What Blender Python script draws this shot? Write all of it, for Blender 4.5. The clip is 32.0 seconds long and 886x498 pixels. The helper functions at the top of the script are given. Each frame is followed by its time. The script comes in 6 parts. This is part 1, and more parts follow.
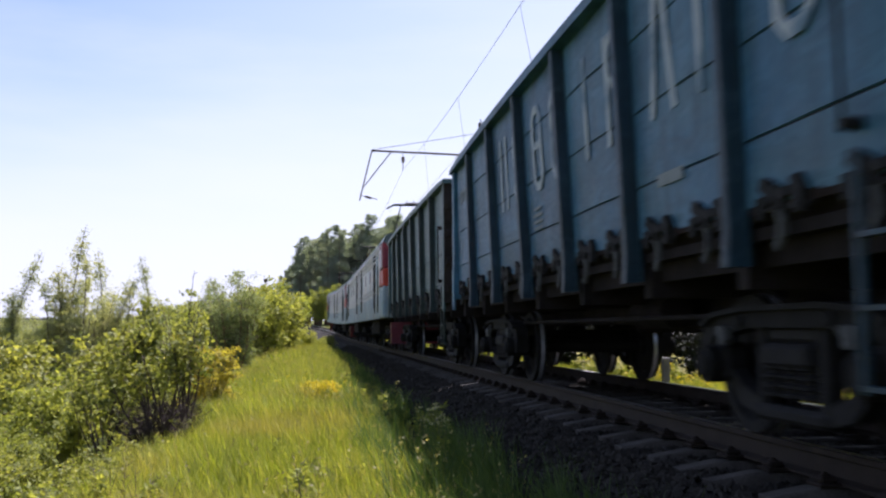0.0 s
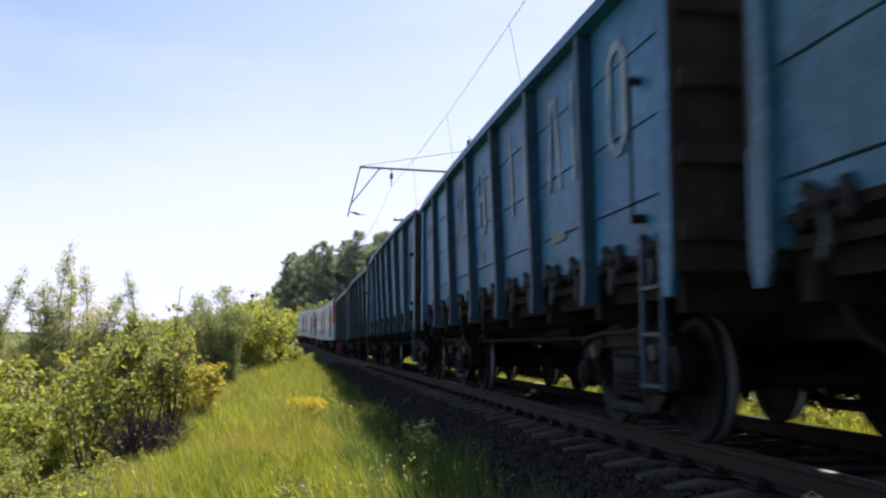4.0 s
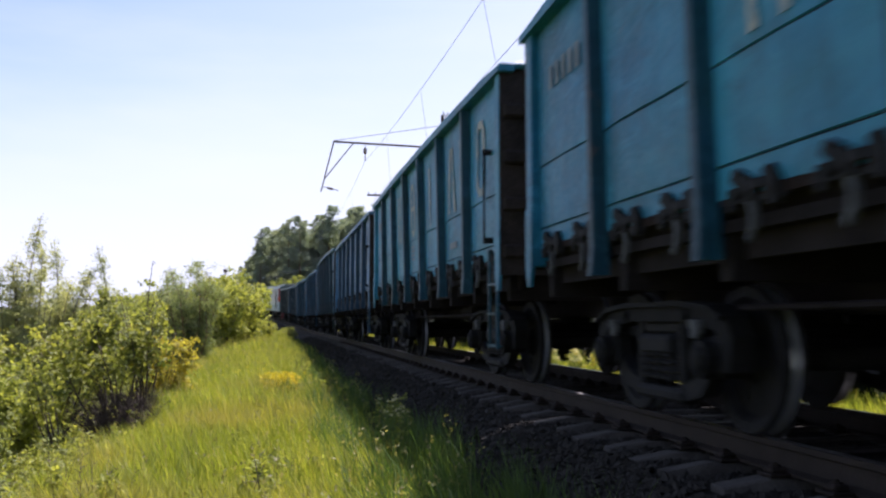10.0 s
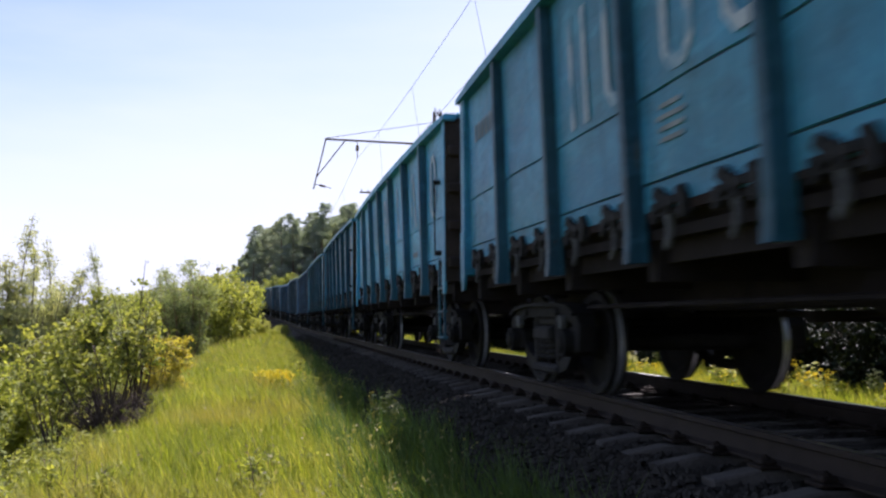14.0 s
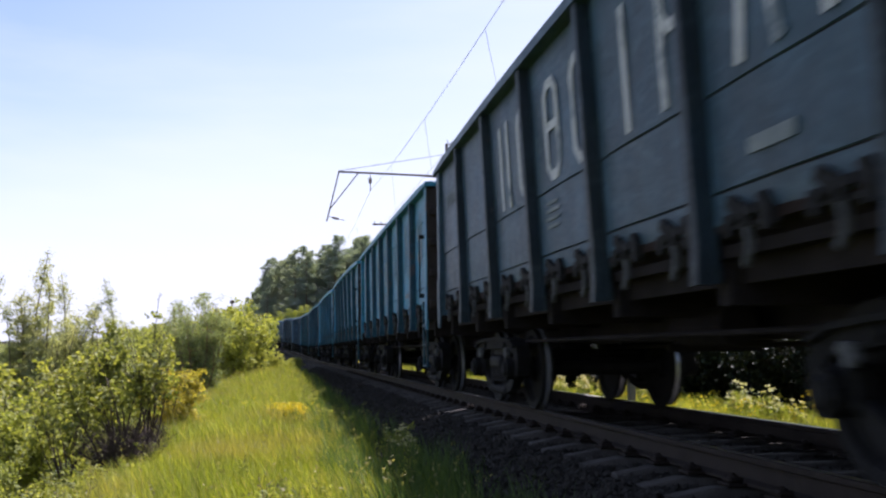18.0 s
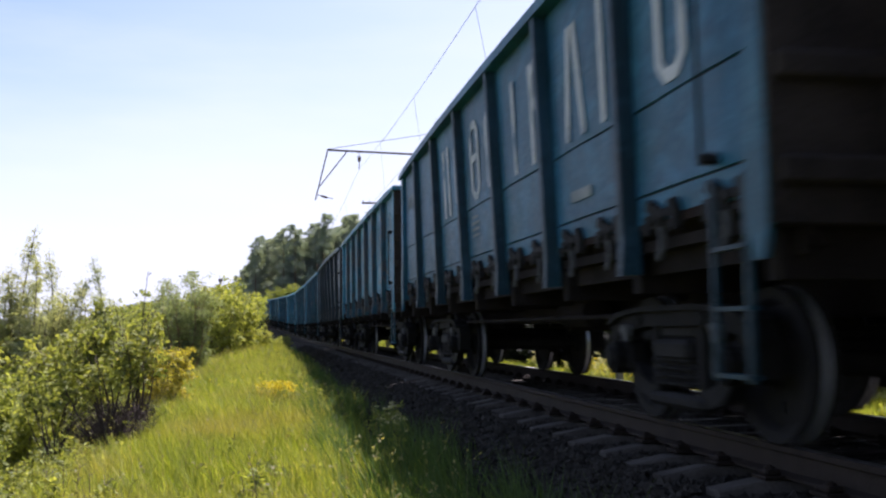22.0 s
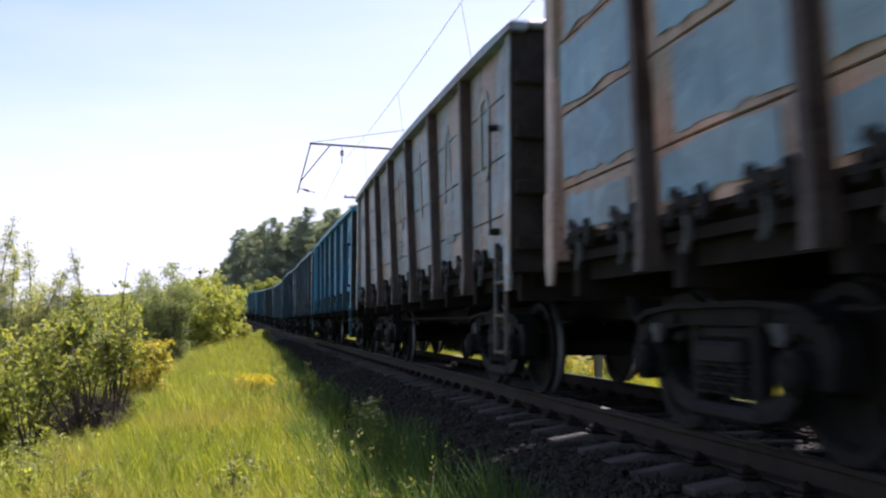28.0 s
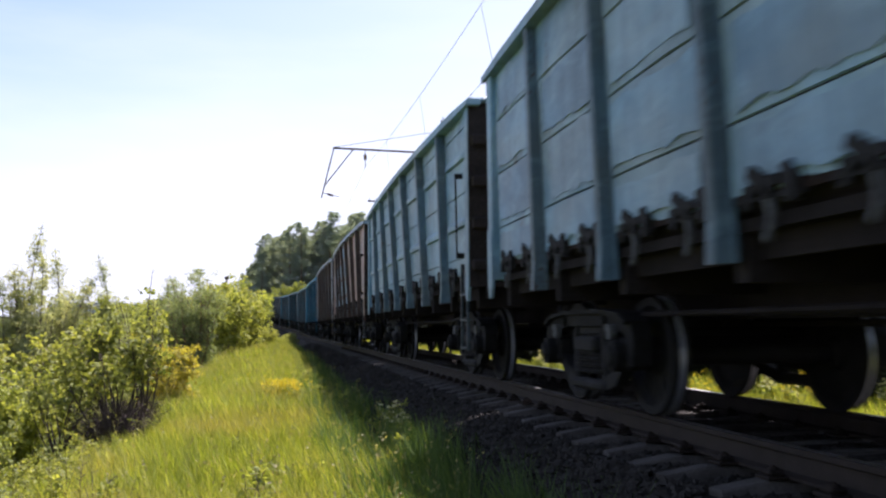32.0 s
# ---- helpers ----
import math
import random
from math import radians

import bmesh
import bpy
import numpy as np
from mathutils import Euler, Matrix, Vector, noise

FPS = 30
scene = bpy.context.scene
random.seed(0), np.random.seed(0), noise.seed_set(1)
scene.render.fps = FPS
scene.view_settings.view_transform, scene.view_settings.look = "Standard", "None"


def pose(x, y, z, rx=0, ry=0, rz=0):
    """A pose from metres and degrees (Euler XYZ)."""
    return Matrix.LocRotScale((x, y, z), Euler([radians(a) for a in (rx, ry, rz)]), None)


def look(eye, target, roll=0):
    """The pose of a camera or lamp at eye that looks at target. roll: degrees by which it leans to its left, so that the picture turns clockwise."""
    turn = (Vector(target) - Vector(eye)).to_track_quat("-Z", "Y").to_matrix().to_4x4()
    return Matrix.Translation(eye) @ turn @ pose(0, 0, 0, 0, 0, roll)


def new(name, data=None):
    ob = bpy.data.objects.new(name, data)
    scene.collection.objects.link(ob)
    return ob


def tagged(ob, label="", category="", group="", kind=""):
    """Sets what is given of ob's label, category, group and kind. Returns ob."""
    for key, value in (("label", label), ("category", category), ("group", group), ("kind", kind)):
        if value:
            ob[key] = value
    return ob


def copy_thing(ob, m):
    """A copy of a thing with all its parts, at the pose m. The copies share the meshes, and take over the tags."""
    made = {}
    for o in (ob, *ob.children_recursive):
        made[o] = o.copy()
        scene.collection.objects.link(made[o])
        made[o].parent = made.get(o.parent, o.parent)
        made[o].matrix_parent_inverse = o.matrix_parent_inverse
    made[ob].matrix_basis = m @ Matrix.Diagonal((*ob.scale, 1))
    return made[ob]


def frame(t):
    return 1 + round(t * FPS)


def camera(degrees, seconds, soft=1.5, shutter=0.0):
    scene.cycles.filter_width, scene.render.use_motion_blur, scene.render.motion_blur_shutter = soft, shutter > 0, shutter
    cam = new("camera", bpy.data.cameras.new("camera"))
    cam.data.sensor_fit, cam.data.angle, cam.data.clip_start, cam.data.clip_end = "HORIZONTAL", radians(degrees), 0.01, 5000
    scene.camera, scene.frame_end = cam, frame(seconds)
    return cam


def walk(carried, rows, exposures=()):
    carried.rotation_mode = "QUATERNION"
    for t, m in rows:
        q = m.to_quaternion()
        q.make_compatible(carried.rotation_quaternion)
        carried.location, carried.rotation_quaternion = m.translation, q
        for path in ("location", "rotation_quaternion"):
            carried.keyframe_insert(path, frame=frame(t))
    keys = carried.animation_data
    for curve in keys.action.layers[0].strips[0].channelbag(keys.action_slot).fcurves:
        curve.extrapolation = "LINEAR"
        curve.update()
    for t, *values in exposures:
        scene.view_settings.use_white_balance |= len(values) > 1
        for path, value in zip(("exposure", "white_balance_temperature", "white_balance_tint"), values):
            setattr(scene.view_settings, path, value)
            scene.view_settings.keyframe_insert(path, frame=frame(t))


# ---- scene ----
cam = camera(49.54, 32.0, soft=2.3, shutter=0.5)
# seconds, eye x, y, z, yaw to the left, pitch up, roll
ROWS = [
    (0.0, 0.000, 0.000, 0.718, -7.715, 4.783, -0.350),
    (0.5, -0.007, 0.016, 0.721, -7.709, 4.638, -0.033),
    (1.0, -0.002, 0.006, 0.718, -7.717, 4.750, -0.047),
    (1.5, -0.002, 0.004, 0.719, -7.885, 4.888, -0.316),
    (2.0, -0.005, -0.002, 0.719, -8.260, 5.179, -0.714),
    (2.5, -0.005, 0.019, 0.717, -7.967, 5.699, -0.772),
    (4.5, -0.006, -0.000, 0.720, -8.678, 5.794, 0.233),
    (5.0, -0.003, -0.031, 0.721, -8.945, 5.540, 0.137),
    (5.5, 0.001, -0.047, 0.720, -8.167, 5.824, -0.275),
    (6.0, -0.003, 0.043, 0.721, -6.870, 6.032, -0.844),
    (6.5, -0.006, 0.039, 0.722, -5.574, 5.736, -2.092),
    (7.0, -0.002, 0.004, 0.718, -6.472, 5.231, -1.937),
    (7.5, -0.004, 0.008, 0.717, -8.905, 5.055, -0.773),
    (8.0, -0.000, 0.006, 0.716, -10.081, 4.806, -0.198),
    (8.5, -0.001, 0.003, 0.717, -10.542, 4.916, 0.069),
    (9.0, 0.002, -0.027, 0.718, -10.493, 4.772, 0.340),
    (9.5, -0.000, -0.030, 0.718, -10.113, 4.731, 0.219),
    (10.0, 0.001, -0.036, 0.717, -10.014, 4.303, -0.015),
    (10.5, 0.007, -0.062, 0.711, -10.014, 4.138, -0.122),
    (11.0, 0.008, -0.039, 0.711, -9.835, 4.107, -0.140),
    (11.5, -0.001, 0.008, 0.716, -9.737, 4.213, -0.211),
    (12.0, -0.001, -0.008, 0.717, -9.790, 4.023, -0.245),
    (12.5, 0.001, -0.046, 0.716, -9.962, 3.807, -0.303),
    (13.0, 0.002, -0.035, 0.716, -9.806, 3.630, -0.329),
    (13.5, 0.006, -0.061, 0.715, -9.918, 3.521, -0.267),
    (14.0, 0.003, -0.076, 0.716, -10.422, 4.096, -0.507),
    (14.5, -0.001, -0.062, 0.718, -9.966, 4.950, -1.032),
    (16.5, 0.006, -0.029, 0.715, -9.554, 6.179, -0.370),
    (17.0, -0.002, -0.031, 0.716, -9.316, 6.727, -0.422),
    (17.5, -0.000, -0.055, 0.717, -9.342, 6.008, -0.883),
    (18.0, 0.010, -0.081, 0.714, -9.650, 5.987, -0.783),
    (18.5, 0.006, 0.002, 0.716, -8.173, 5.610, -1.642),
    (19.0, -0.001, 0.003, 0.715, -7.948, 5.552, -1.784),
    (19.5, 0.004, -0.030, 0.715, -7.935, 5.126, -1.832),
    (20.0, 0.000, -0.051, 0.715, -8.457, 5.037, -1.482),
    (20.5, 0.005, -0.042, 0.714, -9.031, 4.499, -1.341),
    (21.0, 0.006, -0.023, 0.711, -9.398, 4.539, -1.360),
    (21.5, -0.003, -0.033, 0.718, -9.848, 4.758, -1.072),
    (22.0, -0.001, -0.072, 0.716, -10.314, 4.721, -0.657),
    (22.5, 0.002, -0.082, 0.717, -10.675, 4.338, -0.452),
    (23.0, -0.005, -0.034, 0.716, -10.733, 5.167, -0.145),
    (23.5, -0.009, 0.001, 0.720, -9.750, 5.019, 0.289),
    (24.0, -0.003, -0.019, 0.716, -10.149, 4.905, 0.268),
    (24.5, -0.002, -0.048, 0.716, -10.885, 4.516, 0.133),
    (25.0, -0.000, -0.053, 0.716, -10.990, 4.543, -0.181),
    (25.5, 0.003, -0.070, 0.716, -11.179, 4.540, -0.836),
    (27.5, -0.004, -0.028, 0.718, -11.133, 4.601, 0.062),
    (28.0, -0.004, -0.071, 0.717, -11.423, 4.466, 0.220),
    (28.5, -0.009, -0.088, 0.720, -11.255, 4.355, 0.372),
    (29.0, -0.008, -0.077, 0.718, -11.844, 4.710, 0.451),
    (29.5, -0.015, 0.017, 0.721, -10.736, 5.124, -0.009),
    (30.0, -0.021, 0.002, 0.725, -10.317, 5.343, 0.050),
    (30.5, -0.008, -0.073, 0.718, -10.426, 5.044, -0.321),
    (31.0, -0.008, -0.078, 0.719, -10.133, 4.937, -0.331),
    (31.5, -0.016, -0.041, 0.727, -10.312, 4.768, 0.058),
    (32.0, 0.025, -0.060, 0.720, -9.931, 4.617, -0.498),
]
EXPOSURES = [(0, 1.29, 5960, 29), (17, 1.36, 5960, 29), (25, 1.4, 5960, 29), (32, 1.5, 6040, 29)]
walk(cam, [(t, pose(x, y, z, 90 + p, 0, w) @ pose(0, 0, 0, 0, 0, r)) for t, x, y, z, w, p, r in ROWS], EXPOSURES)

# ---- the line of the track: x and z of its centre over y, rail top at z = 0 beside the camera ----
XC, BEND, RISE = 3.836, 1.278e-8, 5e-6
CANT = 0.0  # degrees by which the track leans to the inside of the curve


def line_x(y):
    y = np.asarray(y, float)
    d = np.maximum(y - 130, 0)
    n = np.clip(y, 0, 130)
    return XC - BEND * n ** 4 - 4 * BEND * 130 ** 3 * d - 6 * BEND * 130 ** 2 * d ** 2


def line_z(y):
    y = np.asarray(y, float)
    n, d = np.clip(y - 60, 0, 30), np.maximum(y - 90, 0)
    return RISE * np.clip(y, 0, 200) ** 2 + 3.5e-4 * n ** 2 + 0.019 * d


_ys = np.arange(-80, 460, 0.5)
_arc = np.concatenate([[0], np.cumsum(np.hypot(np.hypot(np.diff(_ys), np.diff(line_x(_ys))), np.diff(line_z(_ys))))])
_arc -= np.interp(0, _ys, _arc)


def on_line(s):
    """The point of the track's centre line at rail height, s metres on from the camera."""
    y = float(np.interp(s, _arc, _ys))
    return Vector((float(line_x(y)), y, float(line_z(y))))


def run_pose(s, base):
    """The pose of a vehicle whose bogies stand base metres apart round s."""
    a, b = on_line(s - base / 2), on_line(s + base / 2)
    ahead = (b - a).normalized()
    side = ahead.cross(Vector((0, 0, 1))).normalized()
    up = side.cross(ahead)
    m = Matrix((side, ahead, up)).transposed().to_4x4()
    m.translation = (a + b) / 2
    return m @ pose(-0.797, 0, 0, 0, -CANT, 0) @ pose(0.797, 0, 0)


def profile(l):
    """Height of the ground over the rail top, l metres to the right of the track's centre."""
    return np.interp(l, [-400, -60, -22, -13, -9.5, -8.0, -6.6, -5.5, -4.0, -2.8, -1.75, 1.75, 2.5, 6, 9, 20, 60, 400],
                     [-6.5, -4.2, -3.6, -3.0, -2.2, -1.65, -1.12, -0.74, -0.66, -0.74, -0.6, -0.6, -0.68, -0.72, -0.6, -0.9, -2.0, -2.0])


def lumps(x, y):
    return 0.5 * np.sin(x * 1.3 + 0.7 * y) * np.sin(y * 0.9 - 0.4 * x) + 0.3 * np.sin(x * 3.1 + 1.0) * np.sin(y * 2.7 + x) + 0.2 * np.sin(5.3 * y - 2.2 * x)


def ground_z(x, y):
    x, y = np.asarray(x, float), np.asarray(y, float)
    l = x - line_x(np.clip(y, -80, 420))
    rough = np.clip((np.abs(l) - 2.3) / 2, 0, 1)
    bank = np.clip((-l - 2.4) / 0.9, 0, 1) * np.interp(y, [6, 8, 14, 18, 27, 39, 60, 90], [0.07, 0.08, 0.13, 0.19, 0.26, 0.29, 0.25, 0.0])
    crown = np.clip((-l - 2.4) / 0.9, 0, 1) * np.clip((l + 7.6) / 1.8, 0, 1) * np.interp(y, [7, 10, 14, 18, 25, 30, 40, 60, 90], [0.0, 0.02, 0.1, 0.2, 0.38, 0.46, 0.58, 0.5, 0.0])
    return line_z(np.clip(y, -80, 420)) + profile(l) - bank + crown + rough * (0.07 * lumps(x, y) + np.clip((np.abs(l) - 6) / 8, 0, 1) * 0.35 * lumps(x * 0.21, y * 0.23))


# ---- world, sun ----
SUN_EL, SUN_AZ = 58.5, 35.0
HAZE = (6.75, 7.2, 7.65, 1)
world = bpy.data.worlds.new("sky")
scene.world = world
world.use_nodes = True
wt = world.node_tree
wt.nodes.clear()
w_out = wt.nodes.new("ShaderNodeOutputWorld")
w_bg = wt.nodes.new("ShaderNodeBackground")
w_sky = wt.nodes.new("ShaderNodeTexSky")
w_sky.sky_type, w_sky.sun_disc = "NISHITA", False
w_sky.sun_elevation, w_sky.sun_rotation = radians(SUN_EL), radians(SUN_AZ)
w_sky.air_density, w_sky.dust_density, w_sky.ozone_density = 1.0, 1.4, 1.0
w_co = wt.nodes.new("ShaderNodeTexCoord")
w_map = wt.nodes.new("ShaderNodeMapping")
w_map.inputs["Scale"].default_value = (1.0, 1.0, 4.5)
w_noise = wt.nodes.new("ShaderNodeTexNoise")
w_noise.inputs["Scale"].default_value, w_noise.inputs["Detail"].default_value = 2.3, 7.0
w_ramp = wt.nodes.new("ShaderNodeValToRGB")
w_ramp.color_ramp.elements[0].position, w_ramp.color_ramp.elements[1].position = 0.4, 0.75
w_ramp.color_ramp.elements[0].color, w_ramp.color_ramp.elements[1].color = (0.0, 0.0, 0.0, 1), (0.45, 0.45, 0.45, 1)
w_sep = wt.nodes.new("ShaderNodeSeparateXYZ")
w_haze = wt.nodes.new("ShaderNodeValToRGB")
while len(w_haze.color_ramp.elements) < 4:
    w_haze.color_ramp.elements.new(0.5)
for _e, (_p, _v) in zip(w_haze.color_ramp.elements, ((0.0, 0.97), (0.1, 0.76), (0.24, 0.27), (0.42, 0.06))):
    _e.position, _e.color = _p, (_v, _v, _v, 1)
w_max = wt.nodes.new("ShaderNodeMixRGB")
w_max.blend_type = "SCREEN"
w_max.inputs["Fac"].default_value = 1.0
w_mix = wt.nodes.new("ShaderNodeMixRGB")
w_mix.inputs["Color2"].default_value = HAZE
wt.links.new(w_co.outputs["Generated"], w_map.inputs["Vector"])
wt.links.new(w_co.outputs["Generated"], w_sep.inputs["Vector"])
wt.links.new(w_sep.outputs["Z"], w_haze.inputs["Fac"])
wt.links.new(w_map.outputs["Vector"], w_noise.inputs["Vector"])
wt.links.new(w_noise.outputs["Fac"], w_ramp.inputs["Fac"])
wt.links.new(w_haze.outputs["Color"], w_max.inputs["Color1"])
wt.links.new(w_ramp.outputs["Color"], w_max.inputs["Color2"])
# the haze thickens towards the sun
w_dot = wt.nodes.new("ShaderNodeVectorMath")
w_dot.operation = "DOT_PRODUCT"
w_dot.inputs[1].default_value = (math.sin(radians(SUN_AZ)), math.cos(radians(SUN_AZ)), 0.0)
w_glow = wt.nodes.new("ShaderNodeValToRGB")
w_glow.color_ramp.elements[0].position, w_glow.color_ramp.elements[1].position = 0.62, 0.99
w_glow.color_ramp.elements[0].color, w_glow.color_ramp.elements[1].color = (0.0, 0.0, 0.0, 1), (0.5, 0.5, 0.5, 1)
w_max2 = wt.nodes.new("ShaderNodeMixRGB")
w_max2.blend_type = "SCREEN"
w_max2.inputs["Fac"].default_value = 1.0
wt.links.new(w_co.outputs["Generated"], w_dot.inputs[0])
wt.links.new(w_dot.outputs["Value"], w_glow.inputs["Fac"])
wt.links.new(w_max.outputs["Color"], w_max2.inputs["Color1"])
wt.links.new(w_glow.outputs["Color"], w_max2.inputs["Color2"])
wt.links.new(w_max2.outputs["Color"], w_mix.inputs["Fac"])
w_tone = wt.nodes.new("ShaderNodeMixRGB")
w_tone.blend_type = "MULTIPLY"
w_tone.inputs["Fac"].default_value, w_tone.inputs["Color2"].default_value = 1.0, (0.84, 1.0, 0.96, 1)
wt.links.new(w_sky.outputs["Color"], w_tone.inputs["Color1"])
wt.links.new(w_tone.outputs["Color"], w_mix.inputs["Color1"])
wt.links.new(w_mix.outputs["Color"], w_bg.inputs["Color"])
w_bg.inputs["Strength"].default_value = 0.06
wt.links.new(w_bg.outputs["Background"], w_out.inputs["Surface"])

sun = new("sun", bpy.data.lights.new("sun", "SUN"))
sun.data.energy, sun.data.angle, sun.data.color = 5.0, radians(0.6), (1.0, 0.95, 0.86)
_el, _az = radians(SUN_EL), radians(SUN_AZ)
sun.matrix_basis = look((40 * math.sin(_az), 40 * math.cos(_az), 60), (40 * math.sin(_az) - math.sin(_az) * math.cos(_el), 40 * math.cos(_az) - math.cos(_az) * math.cos(_el), 60 - math.sin(_el)))


# ---- materials ----
def material(name):
    m = bpy.data.materials.new(name)
    m.use_nodes = True
    nt = m.node_tree
    return m, nt, nt.nodes["Principled BSDF"]


def node(nt, kind, **values):
    n = nt.nodes.new(kind)
    for key, value in values.items():
        n.inputs[key.replace("_", " ")].default_value = value
    return n


def ramp(nt, fac, stops):
    r = nt.nodes.new("ShaderNodeValToRGB")
    e = r.color_ramp.elements
    while len(e) < len(stops):
        e.new(0.5)
    for el, (p, c) in zip(e, stops):
        el.position = p
        el.color = (*c, 1) if len(c) == 3 else c
    nt.links.new(fac, r.inputs["Fac"])
    return r.outputs["Color"]


def mixed(nt, fac, a, b, mode="MIX"):
    m = nt.nodes.new("ShaderNodeMixRGB")
    m.blend_type = mode
    for value, key in ((fac, "Fac"), (a, "Color1"), (b, "Color2")):
        if isinstance(value, (int, float)):
            m.inputs[key].default_value = value
        elif isinstance(value, tuple):
            m.inputs[key].default_value = (*value, 1)
        else:
            nt.links.new(value, m.inputs[key])
    return m.outputs["Color"]


def shifted(nt, scale=(1, 1, 1), spread=40.0):
    """Object coordinates, moved apart from piece to piece."""
    co, info = nt.nodes.new("ShaderNodeTexCoord"), nt.nodes.new("ShaderNodeObjectInfo")
    mul = nt.nodes.new("ShaderNodeMath")
    mul.operation = "MULTIPLY"
    mul.inputs[1].default_value = spread
    nt.links.new(info.outputs["Random"], mul.inputs[0])
    add = nt.nodes.new("ShaderNodeVectorMath")
    nt.links.new(co.outputs["Object"], add.inputs[0])
    nt.links.new(mul.outputs[0], add.inputs[1])
    sc = nt.nodes.new("ShaderNodeMapping")
    sc.inputs["Scale"].default_value = scale
    nt.links.new(add.outputs[0], sc.inputs["Vector"])
    return sc.outputs["Vector"], info.outputs["Random"]


def bumped(nt, bsdf, height, strength=0.3, distance=0.02):
    b = node(nt, "ShaderNodeBump", Strength=strength, Distance=distance)
    nt.links.new(height, b.inputs["Height"])
    nt.links.new(b.outputs["Normal"], bsdf.inputs["Normal"])


def rough_mat(name, dark, light, scale=6.0, rough=0.85, metal=0.0, bump=0.3, fine=60.0, shine=0.5):
    m, nt, b = material(name)
    v, r = shifted(nt)
    n1, n2 = node(nt, "ShaderNodeTexNoise", Scale=scale, Detail=5.0), node(nt, "ShaderNodeTexNoise", Scale=fine, Detail=4.0)
    nt.links.new(v, n1.inputs["Vector"])
    nt.links.new(v, n2.inputs["Vector"])
    c = ramp(nt, n1.outputs["Fac"], [(0.3, dark), (0.72, light)])
    c = mixed(nt, 0.35, c, ramp(nt, n2.outputs["Fac"], [(0.3, dark), (0.7, light)]))
    nt.links.new(c, b.inputs["Base Color"])
    b.inputs["Roughness"].default_value, b.inputs["Metallic"].default_value = rough, metal
    b.inputs["Specular IOR Level"].default_value = shine
    bumped(nt, b, n2.outputs["Fac"], bump, 0.01)
    return m


def paint(name, base, rust=0.3, dirt=0.4, rust_color=(0.13, 0.06, 0.035), old=None):
    """Weathered wagon paint: faded areas, soot, and rust in blotches and downward streaks."""
    m, nt, b = material(name)
    v, rnd = shifted(nt)
    vs, _ = shifted(nt, (1.0, 3.5, 0.35))
    big, streak, fine = node(nt, "ShaderNodeTexNoise", Scale=0.9, Detail=6.0, Roughness=0.62), node(nt, "ShaderNodeTexNoise", Scale=2.2, Detail=6.0, Roughness=0.65), node(nt, "ShaderNodeTexNoise", Scale=26.0, Detail=5.0)
    for n, vec in ((big, v), (streak, vs), (fine, v)):
        nt.links.new(vec, n.inputs["Vector"])
    faded = tuple(min(1, c * 1.5 + 0.01) for c in base)
    deep = tuple(c * 0.7 for c in base)
    c = ramp(nt, big.outputs["Fac"], [(0.28, deep), (0.5, base), (0.74, faded)])
    shade = ramp(nt, rnd, [(0.0, (0.74, 0.74, 0.76)), (1.0, (1.1, 1.1, 1.08))])
    c = mixed(nt, 0.8, c, shade, "MULTIPLY")
    c = mixed(nt, ramp(nt, streak.outputs["Fac"], [(0.47, (0, 0, 0)), (0.74, (1.25 * dirt,) * 3)]), c, tuple(0.3 * x + 0.008 for x in base))
    if rust > 0.28:
        flake = node(nt, "ShaderNodeTexNoise", Scale=1.7, Detail=9.0, Roughness=0.7, Distortion=0.6)
        nt.links.new(v, flake.inputs["Vector"])
        lim = 0.7 - 0.24 * rust
        worn = mixed(nt, fine.outputs["Fac"], old or tuple(0.5 * x + 0.05 for x in base), tuple(0.6 * x + 0.4 * y for x, y in zip(old, rust_color)) if old else rust_color)
        c = mixed(nt, ramp(nt, flake.outputs["Fac"], [(lim, (0, 0, 0)), (lim + 0.035, (0.8, 0.8, 0.8))]), c, worn)
    vr, _ = shifted(nt, (1.0, 0.8, 1.7))
    scuff = node(nt, "ShaderNodeTexNoise", Scale=2.6, Detail=8.0, Roughness=0.72, Distortion=0.9)
    nt.links.new(vr, scuff.inputs["Vector"])
    c = mixed(nt, ramp(nt, scuff.outputs["Fac"], [(0.51, (0, 0, 0)), (0.64, (0.5 if base[0] < 0.1 else 0.3,) * 3)]), c, tuple(min(1, 1.5 * x + 0.012) for x in base))
    c = mixed(nt, ramp(nt, scuff.outputs["Fac"], [(0.33, (0.6 if base[0] < 0.1 else 0.3,) * 3), (0.46, (0, 0, 0))]), c, tuple(0.5 * x + 0.003 for x in base))
    hue = node(nt, "ShaderNodeTexNoise", Scale=0.75, Detail=4.0, Distortion=0.5)
    nt.links.new(vr, hue.inputs["Vector"])
    c = mixed(nt, 0.7, c, ramp(nt, hue.outputs["Fac"], [(0.35, (0.78, 0.97, 1.1)), (0.65, (1.22, 1.03, 0.92))]), "MULTIPLY")
    hit = mixed(nt, 0.5, streak.outputs["Fac"], fine.outputs["Fac"])
    edge = 0.72 - 0.27 * min(rust, 0.6)
    c = mixed(nt, ramp(nt, hit, [(edge, (0, 0, 0)), (edge + 0.07, (0.85, 0.85, 0.85))]), c, rust_color)
    nt.links.new(c, b.inputs["Base Color"])
    nt.links.new(ramp(nt, fine.outputs["Fac"], [(0.3, (0.4, 0.4, 0.4)), (0.7, (0.62, 0.62, 0.62))]), b.inputs["Roughness"])
    b.inputs["Specular IOR Level"].default_value = 0.23
    bumped(nt, b, big.outputs["Fac"], 0.35, 0.06)
    return m


